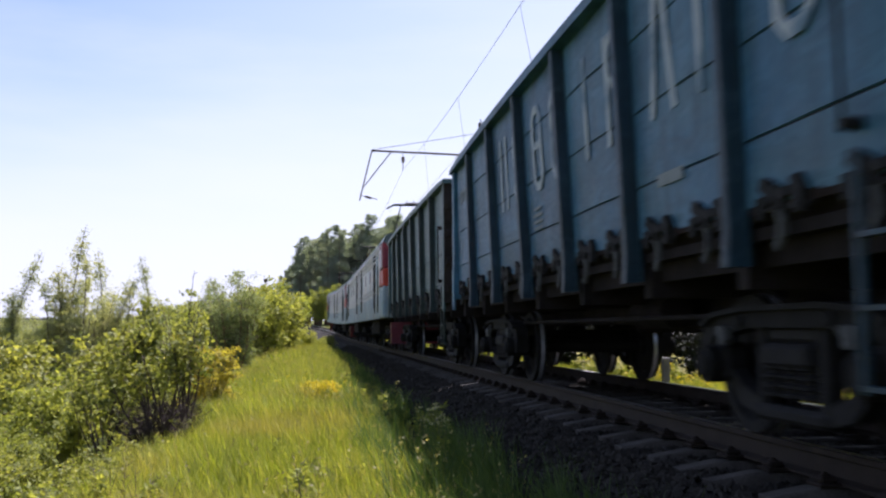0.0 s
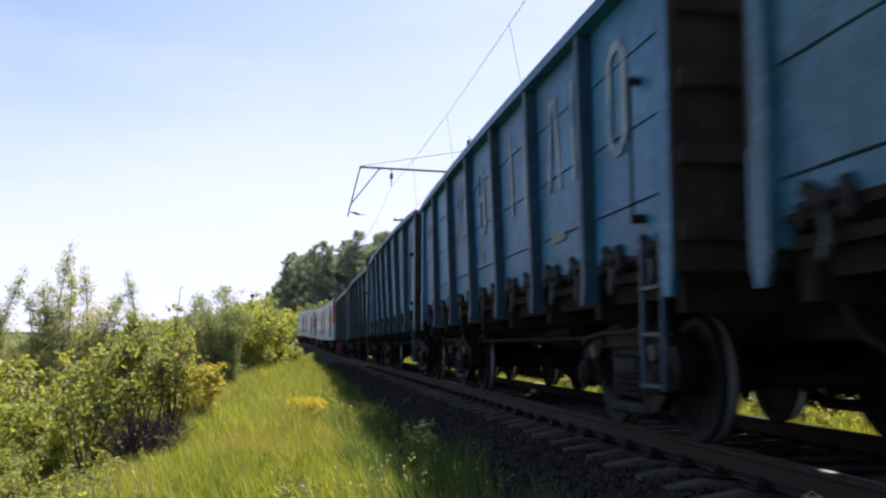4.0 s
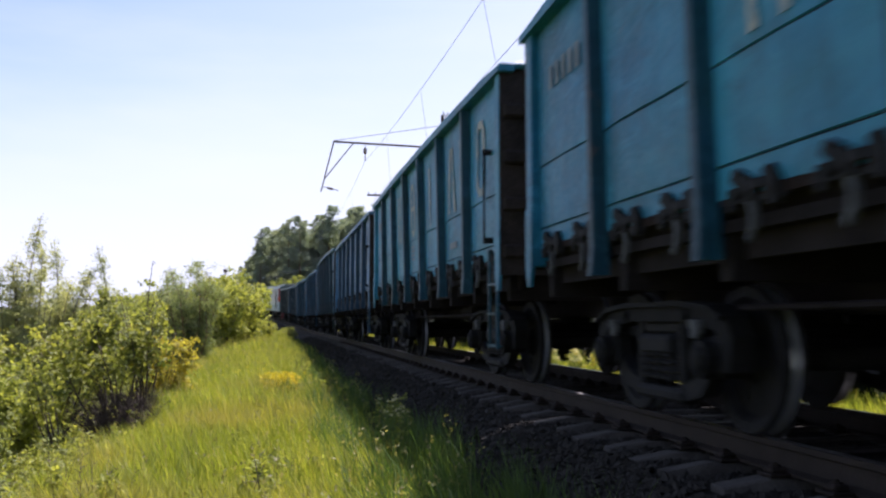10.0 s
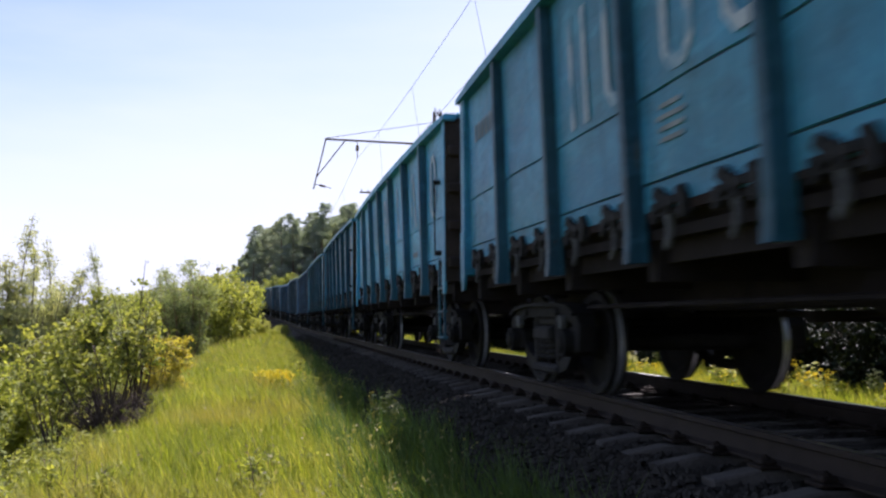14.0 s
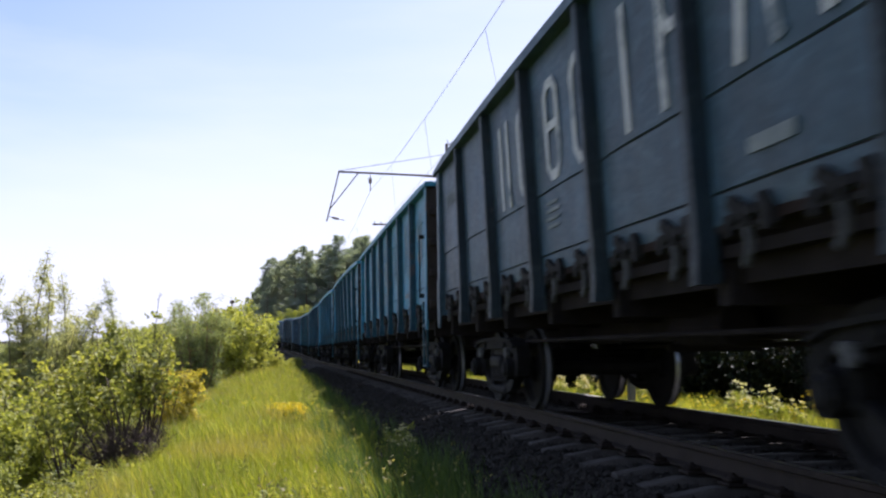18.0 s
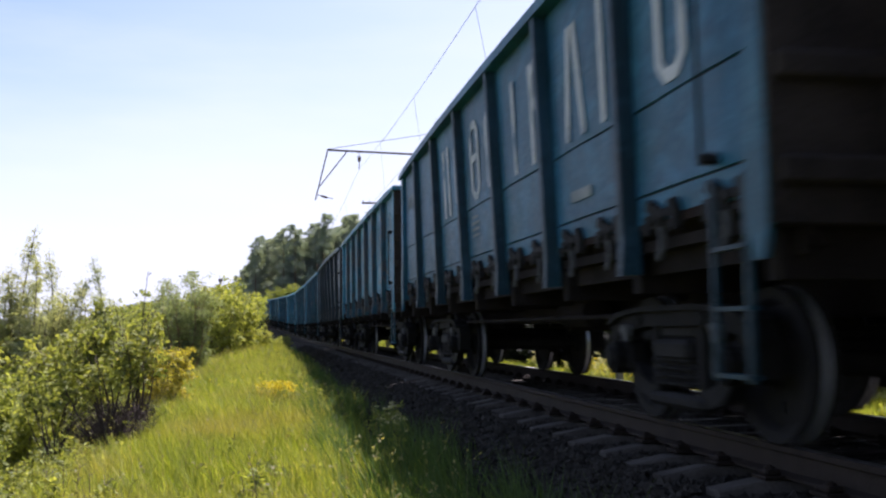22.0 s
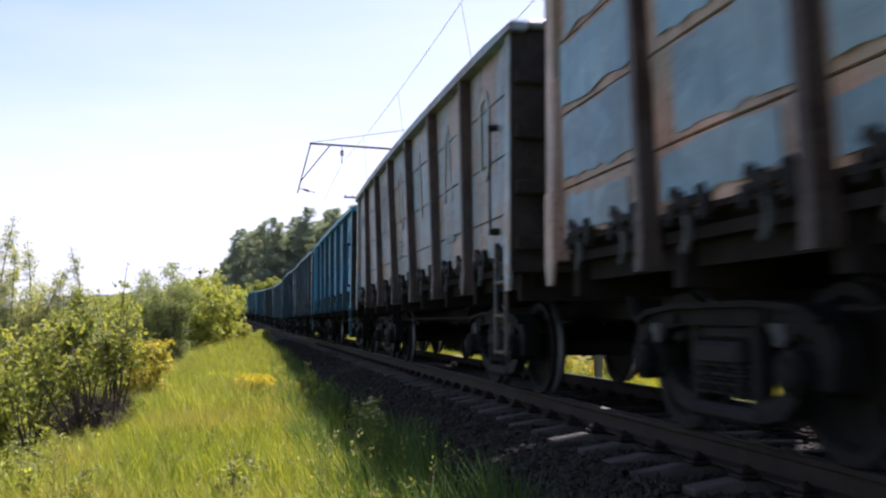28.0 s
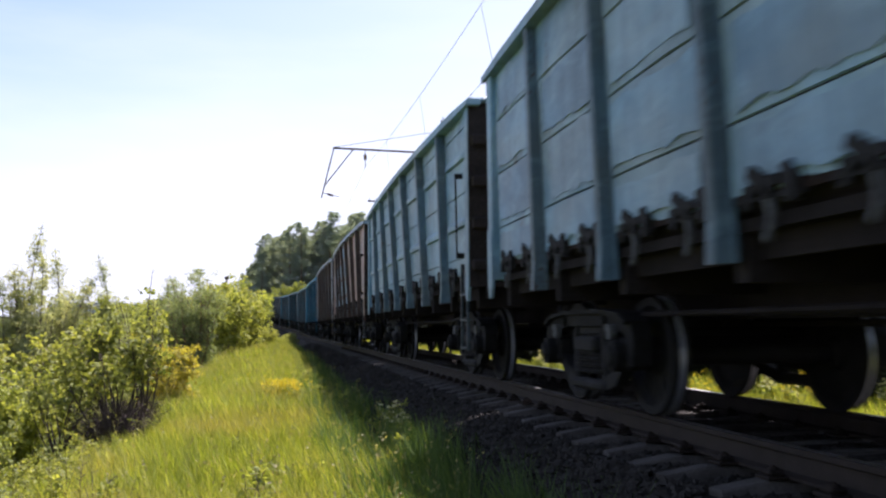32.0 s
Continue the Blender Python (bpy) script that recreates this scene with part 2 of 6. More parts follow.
def worn_letters(base, ink, wear):
    """Pale stencil paint, thin and flaked so that the coat below shows through."""
    m, nt, b = material("worn_stencil_paint")
    v, _ = shifted(nt)
    big, fine = node(nt, "ShaderNodeTexNoise", Scale=2.1, Detail=7.0, Roughness=0.68), node(nt, "ShaderNodeTexNoise", Scale=34.0, Detail=4.0)
    for n in (big, fine):
        nt.links.new(v, n.inputs["Vector"])
    c = ramp(nt, fine.outputs["Fac"], [(0.3, tuple(0.75 * x for x in ink)), (0.7, ink)])
    lim = 0.66 - 0.4 * wear
    c = mixed(nt, ramp(nt, big.outputs["Fac"], [(lim, (0.12, 0.12, 0.12)), (lim + 0.12, (0.85, 0.85, 0.85))]), c, tuple(0.95 * x for x in base))
    nt.links.new(c, b.inputs["Base Color"])
    b.inputs["Roughness"].default_value = 0.7
    bumped(nt, b, fine.outputs["Fac"], 0.1, 0.01)
    return m


def leaf_mat(name, dark, light, glow=0.45, accent=None, patch=None):
    """Leaves that let some light through, each of its own green."""
    m, nt, b = material(name)
    geo = nt.nodes.new("ShaderNodeNewGeometry")
    info = nt.nodes.new("ShaderNodeObjectInfo")
    stops = [(0.0, dark), (0.55, tuple((p + q) / 2 for p, q in zip(dark, light))), (1.0, light)]
    if accent:
        stops[2] = (0.88, light)
        stops.append((1.0, accent))
    c = ramp(nt, geo.outputs["Random Per Island"], stops)
    tone = ramp(nt, info.outputs["Random"], [(0.0, (0.82, 0.86, 0.8)), (1.0, (1.12, 1.06, 1.0))])
    c = mixed(nt, 1.0, c, tone, "MULTIPLY")
    co = nt.nodes.new("ShaderNodeTexCoord")
    n = node(nt, "ShaderNodeTexNoise", Scale=1.1, Detail=3.0)
    nt.links.new(co.outputs["Object"], n.inputs["Vector"])
    c = mixed(nt, 0.7, c, ramp(nt, n.outputs["Fac"], [(0.3, (0.68, 0.72, 0.66)), (0.7, (1.2, 1.15, 1.0))]), "MULTIPLY")
    if patch:
        n2 = node(nt, "ShaderNodeTexNoise", Scale=0.55, Detail=4.0)
        nt.links.new(co.outputs["Object"], n2.inputs["Vector"])
        c = mixed(nt, ramp(nt, n2.outputs["Fac"], [(0.48, (0, 0, 0)), (0.68, (0.6, 0.6, 0.6))]), c, patch)
    nt.links.new(c, b.inputs["Base Color"])
    b.inputs["Roughness"].default_value = 0.6
    b.inputs["Specular IOR Level"].default_value = 0.25
    t = nt.nodes.new("ShaderNodeBsdfTranslucent")
    nt.links.new(mixed(nt, 1.0, c, (1.25, 1.2, 0.45), "MULTIPLY"), t.inputs["Color"])
    s = nt.nodes.new("ShaderNodeMixShader")
    s.inputs["Fac"].default_value = glow
    nt.links.new(b.outputs["BSDF"], s.inputs[1])
    nt.links.new(t.outputs["BSDF"], s.inputs[2])
    nt.links.new(s.outputs["Shader"], nt.nodes["Material Output"].inputs["Surface"])
    return m


SOIL = rough_mat("grassy_soil", (0.05, 0.06, 0.018), (0.12, 0.13, 0.035), 1.4, 0.95, 0, 0.5, 24, shine=0.1)
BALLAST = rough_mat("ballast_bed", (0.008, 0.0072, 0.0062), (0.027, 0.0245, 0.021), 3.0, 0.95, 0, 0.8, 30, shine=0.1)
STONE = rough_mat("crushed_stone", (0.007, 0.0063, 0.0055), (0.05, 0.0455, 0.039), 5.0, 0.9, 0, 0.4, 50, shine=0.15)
SLEEPER = rough_mat("weathered_sleeper", (0.034, 0.031, 0.028), (0.098, 0.091, 0.082), 4.0, 0.9, 0, 0.5, 45, shine=0.15)
RAIL_SIDE = rough_mat("rusty_rail_steel", (0.015, 0.0115, 0.009), (0.04, 0.03, 0.024), 5.0, 0.75, 0.2, 0.4, 70, shine=0.2)
RAIL_TOP = rough_mat("polished_rail_steel", (0.22, 0.21, 0.2), (0.36, 0.35, 0.34), 8.0, 0.42, 1.0, 0.05, 60)
CLIP = rough_mat("rusty_fastening", (0.012, 0.01, 0.009), (0.04, 0.03, 0.024), 20, 0.8, 0.4, 0.4, 90, shine=0.15)
CAST = rough_mat("near_black_cast_steel", (0.006, 0.006, 0.0064), (0.02, 0.0198, 0.0205), 5, 0.75, 0.0, 0.4, 60, shine=0.16)
CAST_LIGHT = rough_mat("near_black_bogie_steel", (0.0035, 0.0035, 0.0036), (0.016, 0.016, 0.016), 4, 0.8, 0.0, 0.4, 50, shine=0.14)
TREAD = rough_mat("polished_wheel_rim", (0.4, 0.43, 0.48), (0.58, 0.62, 0.68), 6, 0.28, 0.7, 0.05, 60)
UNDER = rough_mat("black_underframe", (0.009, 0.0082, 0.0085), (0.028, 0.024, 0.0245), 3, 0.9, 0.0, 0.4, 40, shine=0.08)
LETTER = rough_mat("worn_white_lettering", (0.42, 0.44, 0.45), (0.74, 0.75, 0.74), 2.4, 0.7, 0, 0.1, 30)
LETTER_FAINT = rough_mat("faint_grey_stencil", (0.07, 0.1, 0.115), (0.26, 0.29, 0.3), 2.4, 0.75, 0, 0.1, 30)
GALV = rough_mat("galvanised_steel", (0.07, 0.07, 0.075), (0.16, 0.16, 0.165), 5, 0.5, 0.7, 0.1, 50)
MAST = rough_mat("brown_mast_steel", (0.05, 0.036, 0.034), (0.115, 0.085, 0.08), 5, 0.7, 0.2, 0.2, 50, shine=0.25)
WIRE = rough_mat("dark_wire", (0.12, 0.11, 0.1), (0.22, 0.21, 0.2), 5, 0.6, 0.5, 0.0, 50)
CONCRETE = rough_mat("grey_concrete", (0.1, 0.095, 0.09), (0.2, 0.19, 0.18), 2.5, 0.9, 0, 0.3, 40)
PORCELAIN = rough_mat("brown_insulator", (0.05, 0.025, 0.018), (0.11, 0.05, 0.035), 8, 0.25, 0, 0.0, 60)
BARK = rough_mat("grey_brown_bark", (0.05, 0.04, 0.033), (0.16, 0.13, 0.11), 9, 0.95, 0, 0.5, 60)
BARK_DARK = rough_mat("dark_bush_stems", (0.025, 0.018, 0.016), (0.09, 0.065, 0.055), 9, 0.95, 0, 0.5, 60)
RED_BARK = rough_mat("reddish_willow_stems", (0.1, 0.05, 0.035), (0.24, 0.14, 0.1), 9, 0.9, 0, 0.5, 60)
PINE_BARK = rough_mat("pine_bark", (0.08, 0.05, 0.035), (0.22, 0.13, 0.08), 4, 0.95, 0, 0.5, 30)
GRASS = leaf_mat("sunny_grass", (0.125, 0.17, 0.025), (0.37, 0.425, 0.065), 0.45, (0.47, 0.41, 0.16), (0.35, 0.28, 0.095))
# darker, bluer green carries the shade beside the train
GRASS_SHADE_TONED = leaf_mat("shade_toned_verge_grass", (0.05, 0.095, 0.03), (0.13, 0.2, 0.06), 0.35)
LEAF = leaf_mat("bush_leaves", (0.115, 0.148, 0.048), (0.34, 0.372, 0.12), 0.48)
LEAF_YELLOW = leaf_mat("yellowish_leaves", (0.15, 0.19, 0.05), (0.4, 0.43, 0.13), 0.5)
LEAF_GOLD = leaf_mat("golden_leaves", (0.27, 0.255, 0.05), (0.55, 0.49, 0.11), 0.5)
LEAF_GREY = leaf_mat("grey_green_willow_leaves", (0.145, 0.185, 0.125), (0.35, 0.395, 0.265), 0.5)
LEAF_PALE = leaf_mat("grey_green_feathery_leaves", (0.24, 0.27, 0.2), (0.48, 0.51, 0.38), 0.52)
# shade beyond the track is put into these near-black leaves
LEAF_SHADE_TONED = leaf_mat("shade_toned_hedge_leaves", (0.008, 0.013, 0.006), (0.028, 0.038, 0.014), 0.1)
# aerial haze over the far wood is put into this pale blue-grey
HAZY_NEEDLE = leaf_mat("haze_toned_pine_needles", (0.19, 0.24, 0.265), (0.3, 0.36, 0.39), 0.4)
PETAL = leaf_mat("yellow_flowers", (0.5, 0.42, 0.02), (0.75, 0.62, 0.05), 0.3)
STALK = leaf_mat("green_stalks", (0.1, 0.13, 0.04), (0.2, 0.24, 0.08), 0.2)
UMBEL = leaf_mat("pale_umbels", (0.5, 0.5, 0.36), (0.7, 0.68, 0.55), 0.35)
SEED = leaf_mat("pale_seed_heads", (0.2, 0.19, 0.08), (0.4, 0.36, 0.2), 0.35)
# near-black tone holds the shade between wagons as well as soot
SOOT_SHADE = rough_mat("soot_and_shade_end_paint", (0.012, 0.011, 0.011), (0.05, 0.042, 0.038), 2.5, 0.8, 0.1, 0.4, 40, shine=0.12)
LOCO_WHITE = paint("loco_cream_grey", (0.4, 0.4, 0.37), 0.12, 0.35)
LOCO_GREY = paint("loco_blue_grey", (0.22, 0.29, 0.31), 0.12, 0.35)
LOCO_RED = paint("loco_red", (0.5, 0.06, 0.035), 0.05, 0.25)
LOCO_MAROON = paint("loco_maroon", (0.17, 0.025, 0.035), 0.05, 0.25)
PLOUGH = paint("dirty_red_plough", (0.1, 0.018, 0.022), 0.3, 0.5)
LOCO_ROOF = paint("loco_roof_green_grey", (0.1, 0.13, 0.13), 0.15, 0.4)
GLASS, _nt, _b = material("dark_window_glass")
_b.inputs["Base Color"].default_value, _b.inputs["Roughness"].default_value = (0.015, 0.018, 0.02, 1), 0.3


# ---- mesh helpers ----
def fast_mesh(name, V, F, mat):
    """A mesh from arrays of vertices and of faces with equal corner counts."""
    V, F = np.asarray(V, np.float32), np.asarray(F, np.int32)
    me = bpy.data.meshes.new(name)
    k = F.shape[1]
    me.vertices.add(len(V))
    me.vertices.foreach_set("co", V.ravel())
    me.loops.add(F.size)
    me.loops.foreach_set("vertex_index", F.ravel())
    me.polygons.add(len(F))
    me.polygons.foreach_set("loop_start", np.arange(0, F.size, k, dtype=np.int32))
    me.update(calc_edges=True)
    me.materials.append(mat)
    me.shade_flat()
    return me


def box(bm, x0, y0, z0, x1, y1, z1, bevel=0.0):
    """A box between two corners, with its upright and level edges cut off where bevel is given."""
    r = bmesh.ops.create_cube(bm, size=1.0)
    for v in r["verts"]:
        v.co = Vector(((x0 + x1) / 2 + v.co.x * (x1 - x0), (y0 + y1) / 2 + v.co.y * (y1 - y0), (z0 + z1) / 2 + v.co.z * (z1 - z0)))
    if bevel:
        bmesh.ops.bevel(bm, geom=list({e for v in r["verts"] for e in v.link_edges}), offset=bevel, segments=1, affect="EDGES")
    return bm


def rod(bm, a, b, r0, r1=None, n=8):
    """A round bar from a to b."""
    a, b = Vector(a), Vector(b)
    r = bmesh.ops.create_cone(bm, cap_ends=True, segments=n, radius1=r0, radius2=r0 if r1 is None else r1, depth=(b - a).length)
    m = Matrix.Translation((a + b) / 2) @ (b - a).to_track_quat("Z", "Y").to_matrix().to_4x4()
    bmesh.ops.transform(bm, matrix=m, verts=r["verts"])
    return bm


def prism(bm, outline, x0, x1):
    """An outline in y and z, drawn out from x0 to x1."""
    a = [bm.verts.new((x0, y, z)) for y, z in outline]
    b = [bm.verts.new((x1, y, z)) for y, z in outline]
    n = len(outline)
    bm.faces.new(a)
    bm.faces.new(b[::-1])
    for i in range(n):
        bm.faces.new((a[i], b[i], b[(i + 1) % n], a[(i + 1) % n]))
    bmesh.ops.recalc_face_normals(bm, faces=bm.faces)
    return bm


def finish(name, bm, mat, smooth=False):
    me = bpy.data.meshes.new(name)
    bmesh.ops.recalc_face_normals(bm, faces=bm.faces)
    bm.to_mesh(me)
    bm.free()
    me.materials.append(mat)
    if smooth:
        me.shade_smooth()
    return me


def part(name, bm, mat, parent, label="", at=None, smooth=False):
    """Links a bmesh, or a mesh that other parts use too, as one part of a thing."""
    me = bm if isinstance(bm, bpy.types.Mesh) else finish(name, bm, mat, smooth)
    ob = new(name, me)
    ob.parent = parent
    if at is not None:
        ob.matrix_basis = at
    return tagged(ob, label)


def BM():
    return bmesh.new()


# ---- ground ----
def build_ground():
    xs = np.unique(np.concatenate([np.linspace(-9, 8, 52), -9 - np.geomspace(0.6, 2500, 34), 8 + np.geomspace(0.6, 2500, 34)]))
    ys = np.unique(np.concatenate([np.linspace(-6, 60, 133), np.linspace(60, 420, 121), -6 - np.geomspace(0.6, 2000, 24), 420 + np.geomspace(4, 2500, 16)]))
    X, Y = np.meshgrid(xs, ys)
    near = np.clip(1 - (np.abs(Y) - 420) / 200, 0, 1)
    X2 = X + (line_x(np.clip(Y, -80, 420)) - XC) * np.clip(1 - (np.abs(X) - 60) / 400, 0, 1)
    Z = ground_z(X2, Y) * np.where(Y > 420, near, 1) + 0
    V = np.stack([X2, Y, Z], -1).reshape(-1, 3)
    n, m = len(xs), len(ys)
    i = (np.arange(m - 1)[:, None] * n + np.arange(n - 1)).ravel()
    me = fast_mesh("ground", V, np.stack([i, i + 1, i + n + 1, i + n], 1), SOIL)
    me.shade_smooth()
    tagged(new("ground", me), "grassy earth bank falling away beside the railway", "ground", kind="structure")


def strip(name, outline, y0, y1, step, mat, lift=0.0):
    """A band along the track with a cross-section of (offset, height) pairs."""
    ys = np.arange(y0, y1 + step / 2, step)
    o = np.array([(l, z + (l + 0.797) * math.tan(radians(CANT)) * (1 if abs(l) < 1.9 else 0)) for l, z in outline], float)
    V = np.stack([np.stack([line_x(ys) + a, ys, line_z(ys) + b + lift], 1) for a, b in o], 1).reshape(-1, 3)
    k = len(o)
    i = (np.arange(len(ys) - 1)[:, None] * k + np.arange(k - 1)).ravel()
    return fast_mesh(name, V, np.stack([i, i + 1, i + k + 1, i + k], 1), mat)


RAIL_OUTLINE = [(-0.075, -0.18), (-0.075, -0.165), (-0.012, -0.15), (-0.009, -0.05), (-0.037, -0.038), (-0.037, -0.008), (-0.028, -0.0015)]


def build_track():
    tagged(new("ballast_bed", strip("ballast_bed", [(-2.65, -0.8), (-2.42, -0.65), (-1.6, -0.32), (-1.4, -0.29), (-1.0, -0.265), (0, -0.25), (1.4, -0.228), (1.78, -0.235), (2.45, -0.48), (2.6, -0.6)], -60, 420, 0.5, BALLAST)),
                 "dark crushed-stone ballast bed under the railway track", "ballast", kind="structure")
    track = tagged(new("railway_track"), "railway track of rusty steel rails on weathered sleepers", "railway track", kind="structure")
    full = RAIL_OUTLINE + [(-a, b) for a, b in RAIL_OUTLINE[::-1]]
    for side in (-0.797, 0.797):
        rail = part("rail", strip("rail", [(side + a, b) for a, b in full], -60, 420, 1.0, RAIL_SIDE), None, track, "rusty steel rail with a shiny running surface")
        part("rail_head", strip("rail_head", [(side - 0.03, -0.0015), (side - 0.02, 0.0), (side + 0.02, 0.0), (side + 0.03, -0.0015)], -60, 420, 1.0, RAIL_TOP), None, rail, "polished running surface", smooth=True)
    return track


def build_sleepers(track):
    shapes = []
    for k in range(4):
        bm = BM()
        prism(bm, [(-0.115, -0.36), (-0.076, -0.2), (-0.064, -0.186), (0.064, -0.186), (0.076, -0.2), (0.115, -0.36)], -1.32, 1.32)
        for x in (-1.02, -0.55, 0.55, 1.02):
            bmesh.ops.bisect_plane(bm, geom=bm.verts[:] + bm.edges[:] + bm.faces[:], plane_co=(x, 0, 0), plane_no=(1, 0, 0))
        for v in bm.verts:
            if v.co.z > -0.3:
                v.co.z -= 0.05 if abs(v.co.x) > 1.25 else 0.02 if abs(v.co.x) < 0.6 else 0.0
        for v in bm.verts:
            v.co += Vector((random.uniform(-0.01, 0.01), random.uniform(-0.008, 0.008), random.uniform(-0.006, 0.004)))
        shapes.append(finish("sleeper", bm, SLEEPER))
    bm = BM()
    box(bm, -0.2, -0.085, -0.186, 0.2, 0.085, -0.165, 0.004)
    for sx in (-0.13, 0.13):
        box(bm, sx - 0.05, -0.06, -0.168, sx + 0.05, 0.06, -0.13, 0.012)
        rod(bm, (sx, 0, -0.14), (sx, 0, -0.108), 0.02, 0.016, 6)
        rod(bm, (sx, 0, -0.132), (sx, 0, -0.12), 0.034, 0.034, 6)
    clip = finish("rail_fastening", bm, CLIP)
    y, k = -7.875, 0
    far = []
    while y < 330:
        m = run_pose(float(np.interp(y, _ys, _arc)), 0.5)
        jolt = pose(random.uniform(-0.04, 0.04), 0, random.uniform(-0.012, 0.006), 0, 0, random.uniform(-0.8, 0.8))
        if k < 280:
            part("sleeper", shapes[k % 4], None, track, at=m @ jolt)
            if y < 42:
                for sx in (-0.797, 0.797):
                    part("rail_fastening", clip, None, track, at=m @ pose(sx, 0, 0))
        else:
            far.append(m @ jolt)
        y += 0.625
        k += 1
    base = np.array([v.co[:] for v in shapes[0].vertices])
    faces = np.array([p.vertices[:] for p in shapes[0].polygons if len(p.vertices) == 4])
    V = np.concatenate([(np.c_[base, np.ones(len(base))] @ np.array(m).T)[:, :3] for m in far])
    F = np.concatenate([faces + i * len(base) for i in range(len(far))])
    tagged(part("far_sleepers", fast_mesh("far_sleepers", V, F, SLEEPER), None, track), kind="stuff")


def build_stones():
    """Loose crushed stone on the bed and its shoulder."""
    rng = np.random.default_rng(4)
    unit = np.array([(1, 0, 0), (-1, 0, 0), (0, 1, 0), (0, -1, 0), (0, 0, 1), (0, 0, -1)], float)
    tri = np.array([(0, 2, 4), (2, 1, 4), (1, 3, 4), (3, 0, 4), (2, 0, 5), (1, 2, 5), (3, 1, 5), (0, 3, 5)])
    Vs, Fs, n = [], [], 0
    for y0, y1, count, size in ((-8, 2, 8000, 0.034), (2, 13, 15000, 0.03), (13, 26, 11000, 0.036), (26, 60, 7000, 0.05)):
        y = rng.uniform(y0, y1, count)
        l = np.where(rng.random(count) < 0.72, rng.uniform(-2.6, -0.9, count), rng.uniform(-0.9, 2.4, count))
        z = line_z(y) + np.interp(l, [-2.65, -2.42, -1.6, -1.4, 1.4, 1.78, 2.45], [-0.78, -0.65, -0.32, -0.28, -0.24, -0.25, -0.48])
        over = (np.abs(((y + 7.875) / 0.625) % 1.0 - 0.5) > 0.32) & (np.abs(l) < 1.42)
        keep = ~over | (rng.random(count) < 0.02)
        y, l, z = y[keep], l[keep], z[keep]
        z = z + np.where(np.abs(l) < 1.7, (l + 0.797) * math.tan(radians(CANT)), 0)
        c = np.stack([line_x(y) + l, y, z + 0.008], 1)
        s = rng.uniform(0.6, 1.35, (len(y), 1, 3)) * size * rng.uniform(0.7, 1.3, (len(y), 1, 1)) * np.array([1, 1, 0.75])
        v = unit[None] * s + rng.normal(0, 0.28 * size, (len(y), 6, 3))
        a = rng.uniform(0, 6.28, len(y))
        ca, sa = np.cos(a)[:, None], np.sin(a)[:, None]
        v = np.stack([v[..., 0] * ca - v[..., 1] * sa, v[..., 0] * sa + v[..., 1] * ca, v[..., 2] + v[..., 0] * 0.25], -1) + c[:, None]
        Vs.append(v.reshape(-1, 3))
        Fs.append((tri[None] + (n + np.arange(len(y)) * 6)[:, None, None]).reshape(-1, 3))
        n += len(y) * 6
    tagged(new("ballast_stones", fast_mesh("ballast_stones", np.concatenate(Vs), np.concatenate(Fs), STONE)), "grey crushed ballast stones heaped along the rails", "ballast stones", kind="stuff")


# ---- plants ----
def tube(points, radii, n=5):
    """Vertices and quads of a tapered bent stem."""
    P, V, F = np.asarray(points, float), [], []
    for i, (p, r) in enumerate(zip(P, radii)):
        d = P[min(i + 1, len(P) - 1)] - P[max(i - 1, 0)]
        d /= np.linalg.norm(d) + 1e-9
        u = np.cross(d, (0.3, 0.9, 0.2))
        u /= np.linalg.norm(u) + 1e-9
        w = np.cross(d, u)
        a = np.arange(n) * 2 * np.pi / n
        V.append(p + r * (np.cos(a)[:, None] * u + np.sin(a)[:, None] * w))
        if i:
            k = np.arange(n)
            F.append(np.stack([(i - 1) * n + k, (i - 1) * n + (k + 1) % n, i * n + (k + 1) % n, i * n + k], 1))
    return np.concatenate(V), np.concatenate(F)


def joined(pieces):
    V, F, n = [], [], 0
    for v, f in pieces:
        V.append(v)
        F.append(f + n)
        n += len(v)
    return np.concatenate(V), np.concatenate(F)


def leaf_quads(rng, P, size, droop=0.3, slim=0.55):
    """A folded leaf at each point, turned at random."""
    n = len(P)
    a, e = rng.uniform(0, 2 * np.pi, n), rng.normal(-droop, 0.55, n)
    d = np.stack([np.cos(a) * np.cos(e), np.sin(a) * np.cos(e), np.sin(e)], 1)
    r = rng.normal(0, 1, (n, 3))
    w = np.cross(d, r)
    w /= np.linalg.norm(w, axis=1)[:, None] + 1e-9
    up = np.cross(w, d)
    s = (size * rng.uniform(0.6, 1.35, n))[:, None]
    V = np.stack([P, P + d * s * 0.5 + w * s * slim * 0.5 + up * s * 0.08, P + d * s, P + d * s * 0.5 - w * s * slim * 0.5 + up * s * 0.08], 1).reshape(-1, 3)
    i = np.arange(n)[:, None] * 4
    return V, i + np.arange(4)


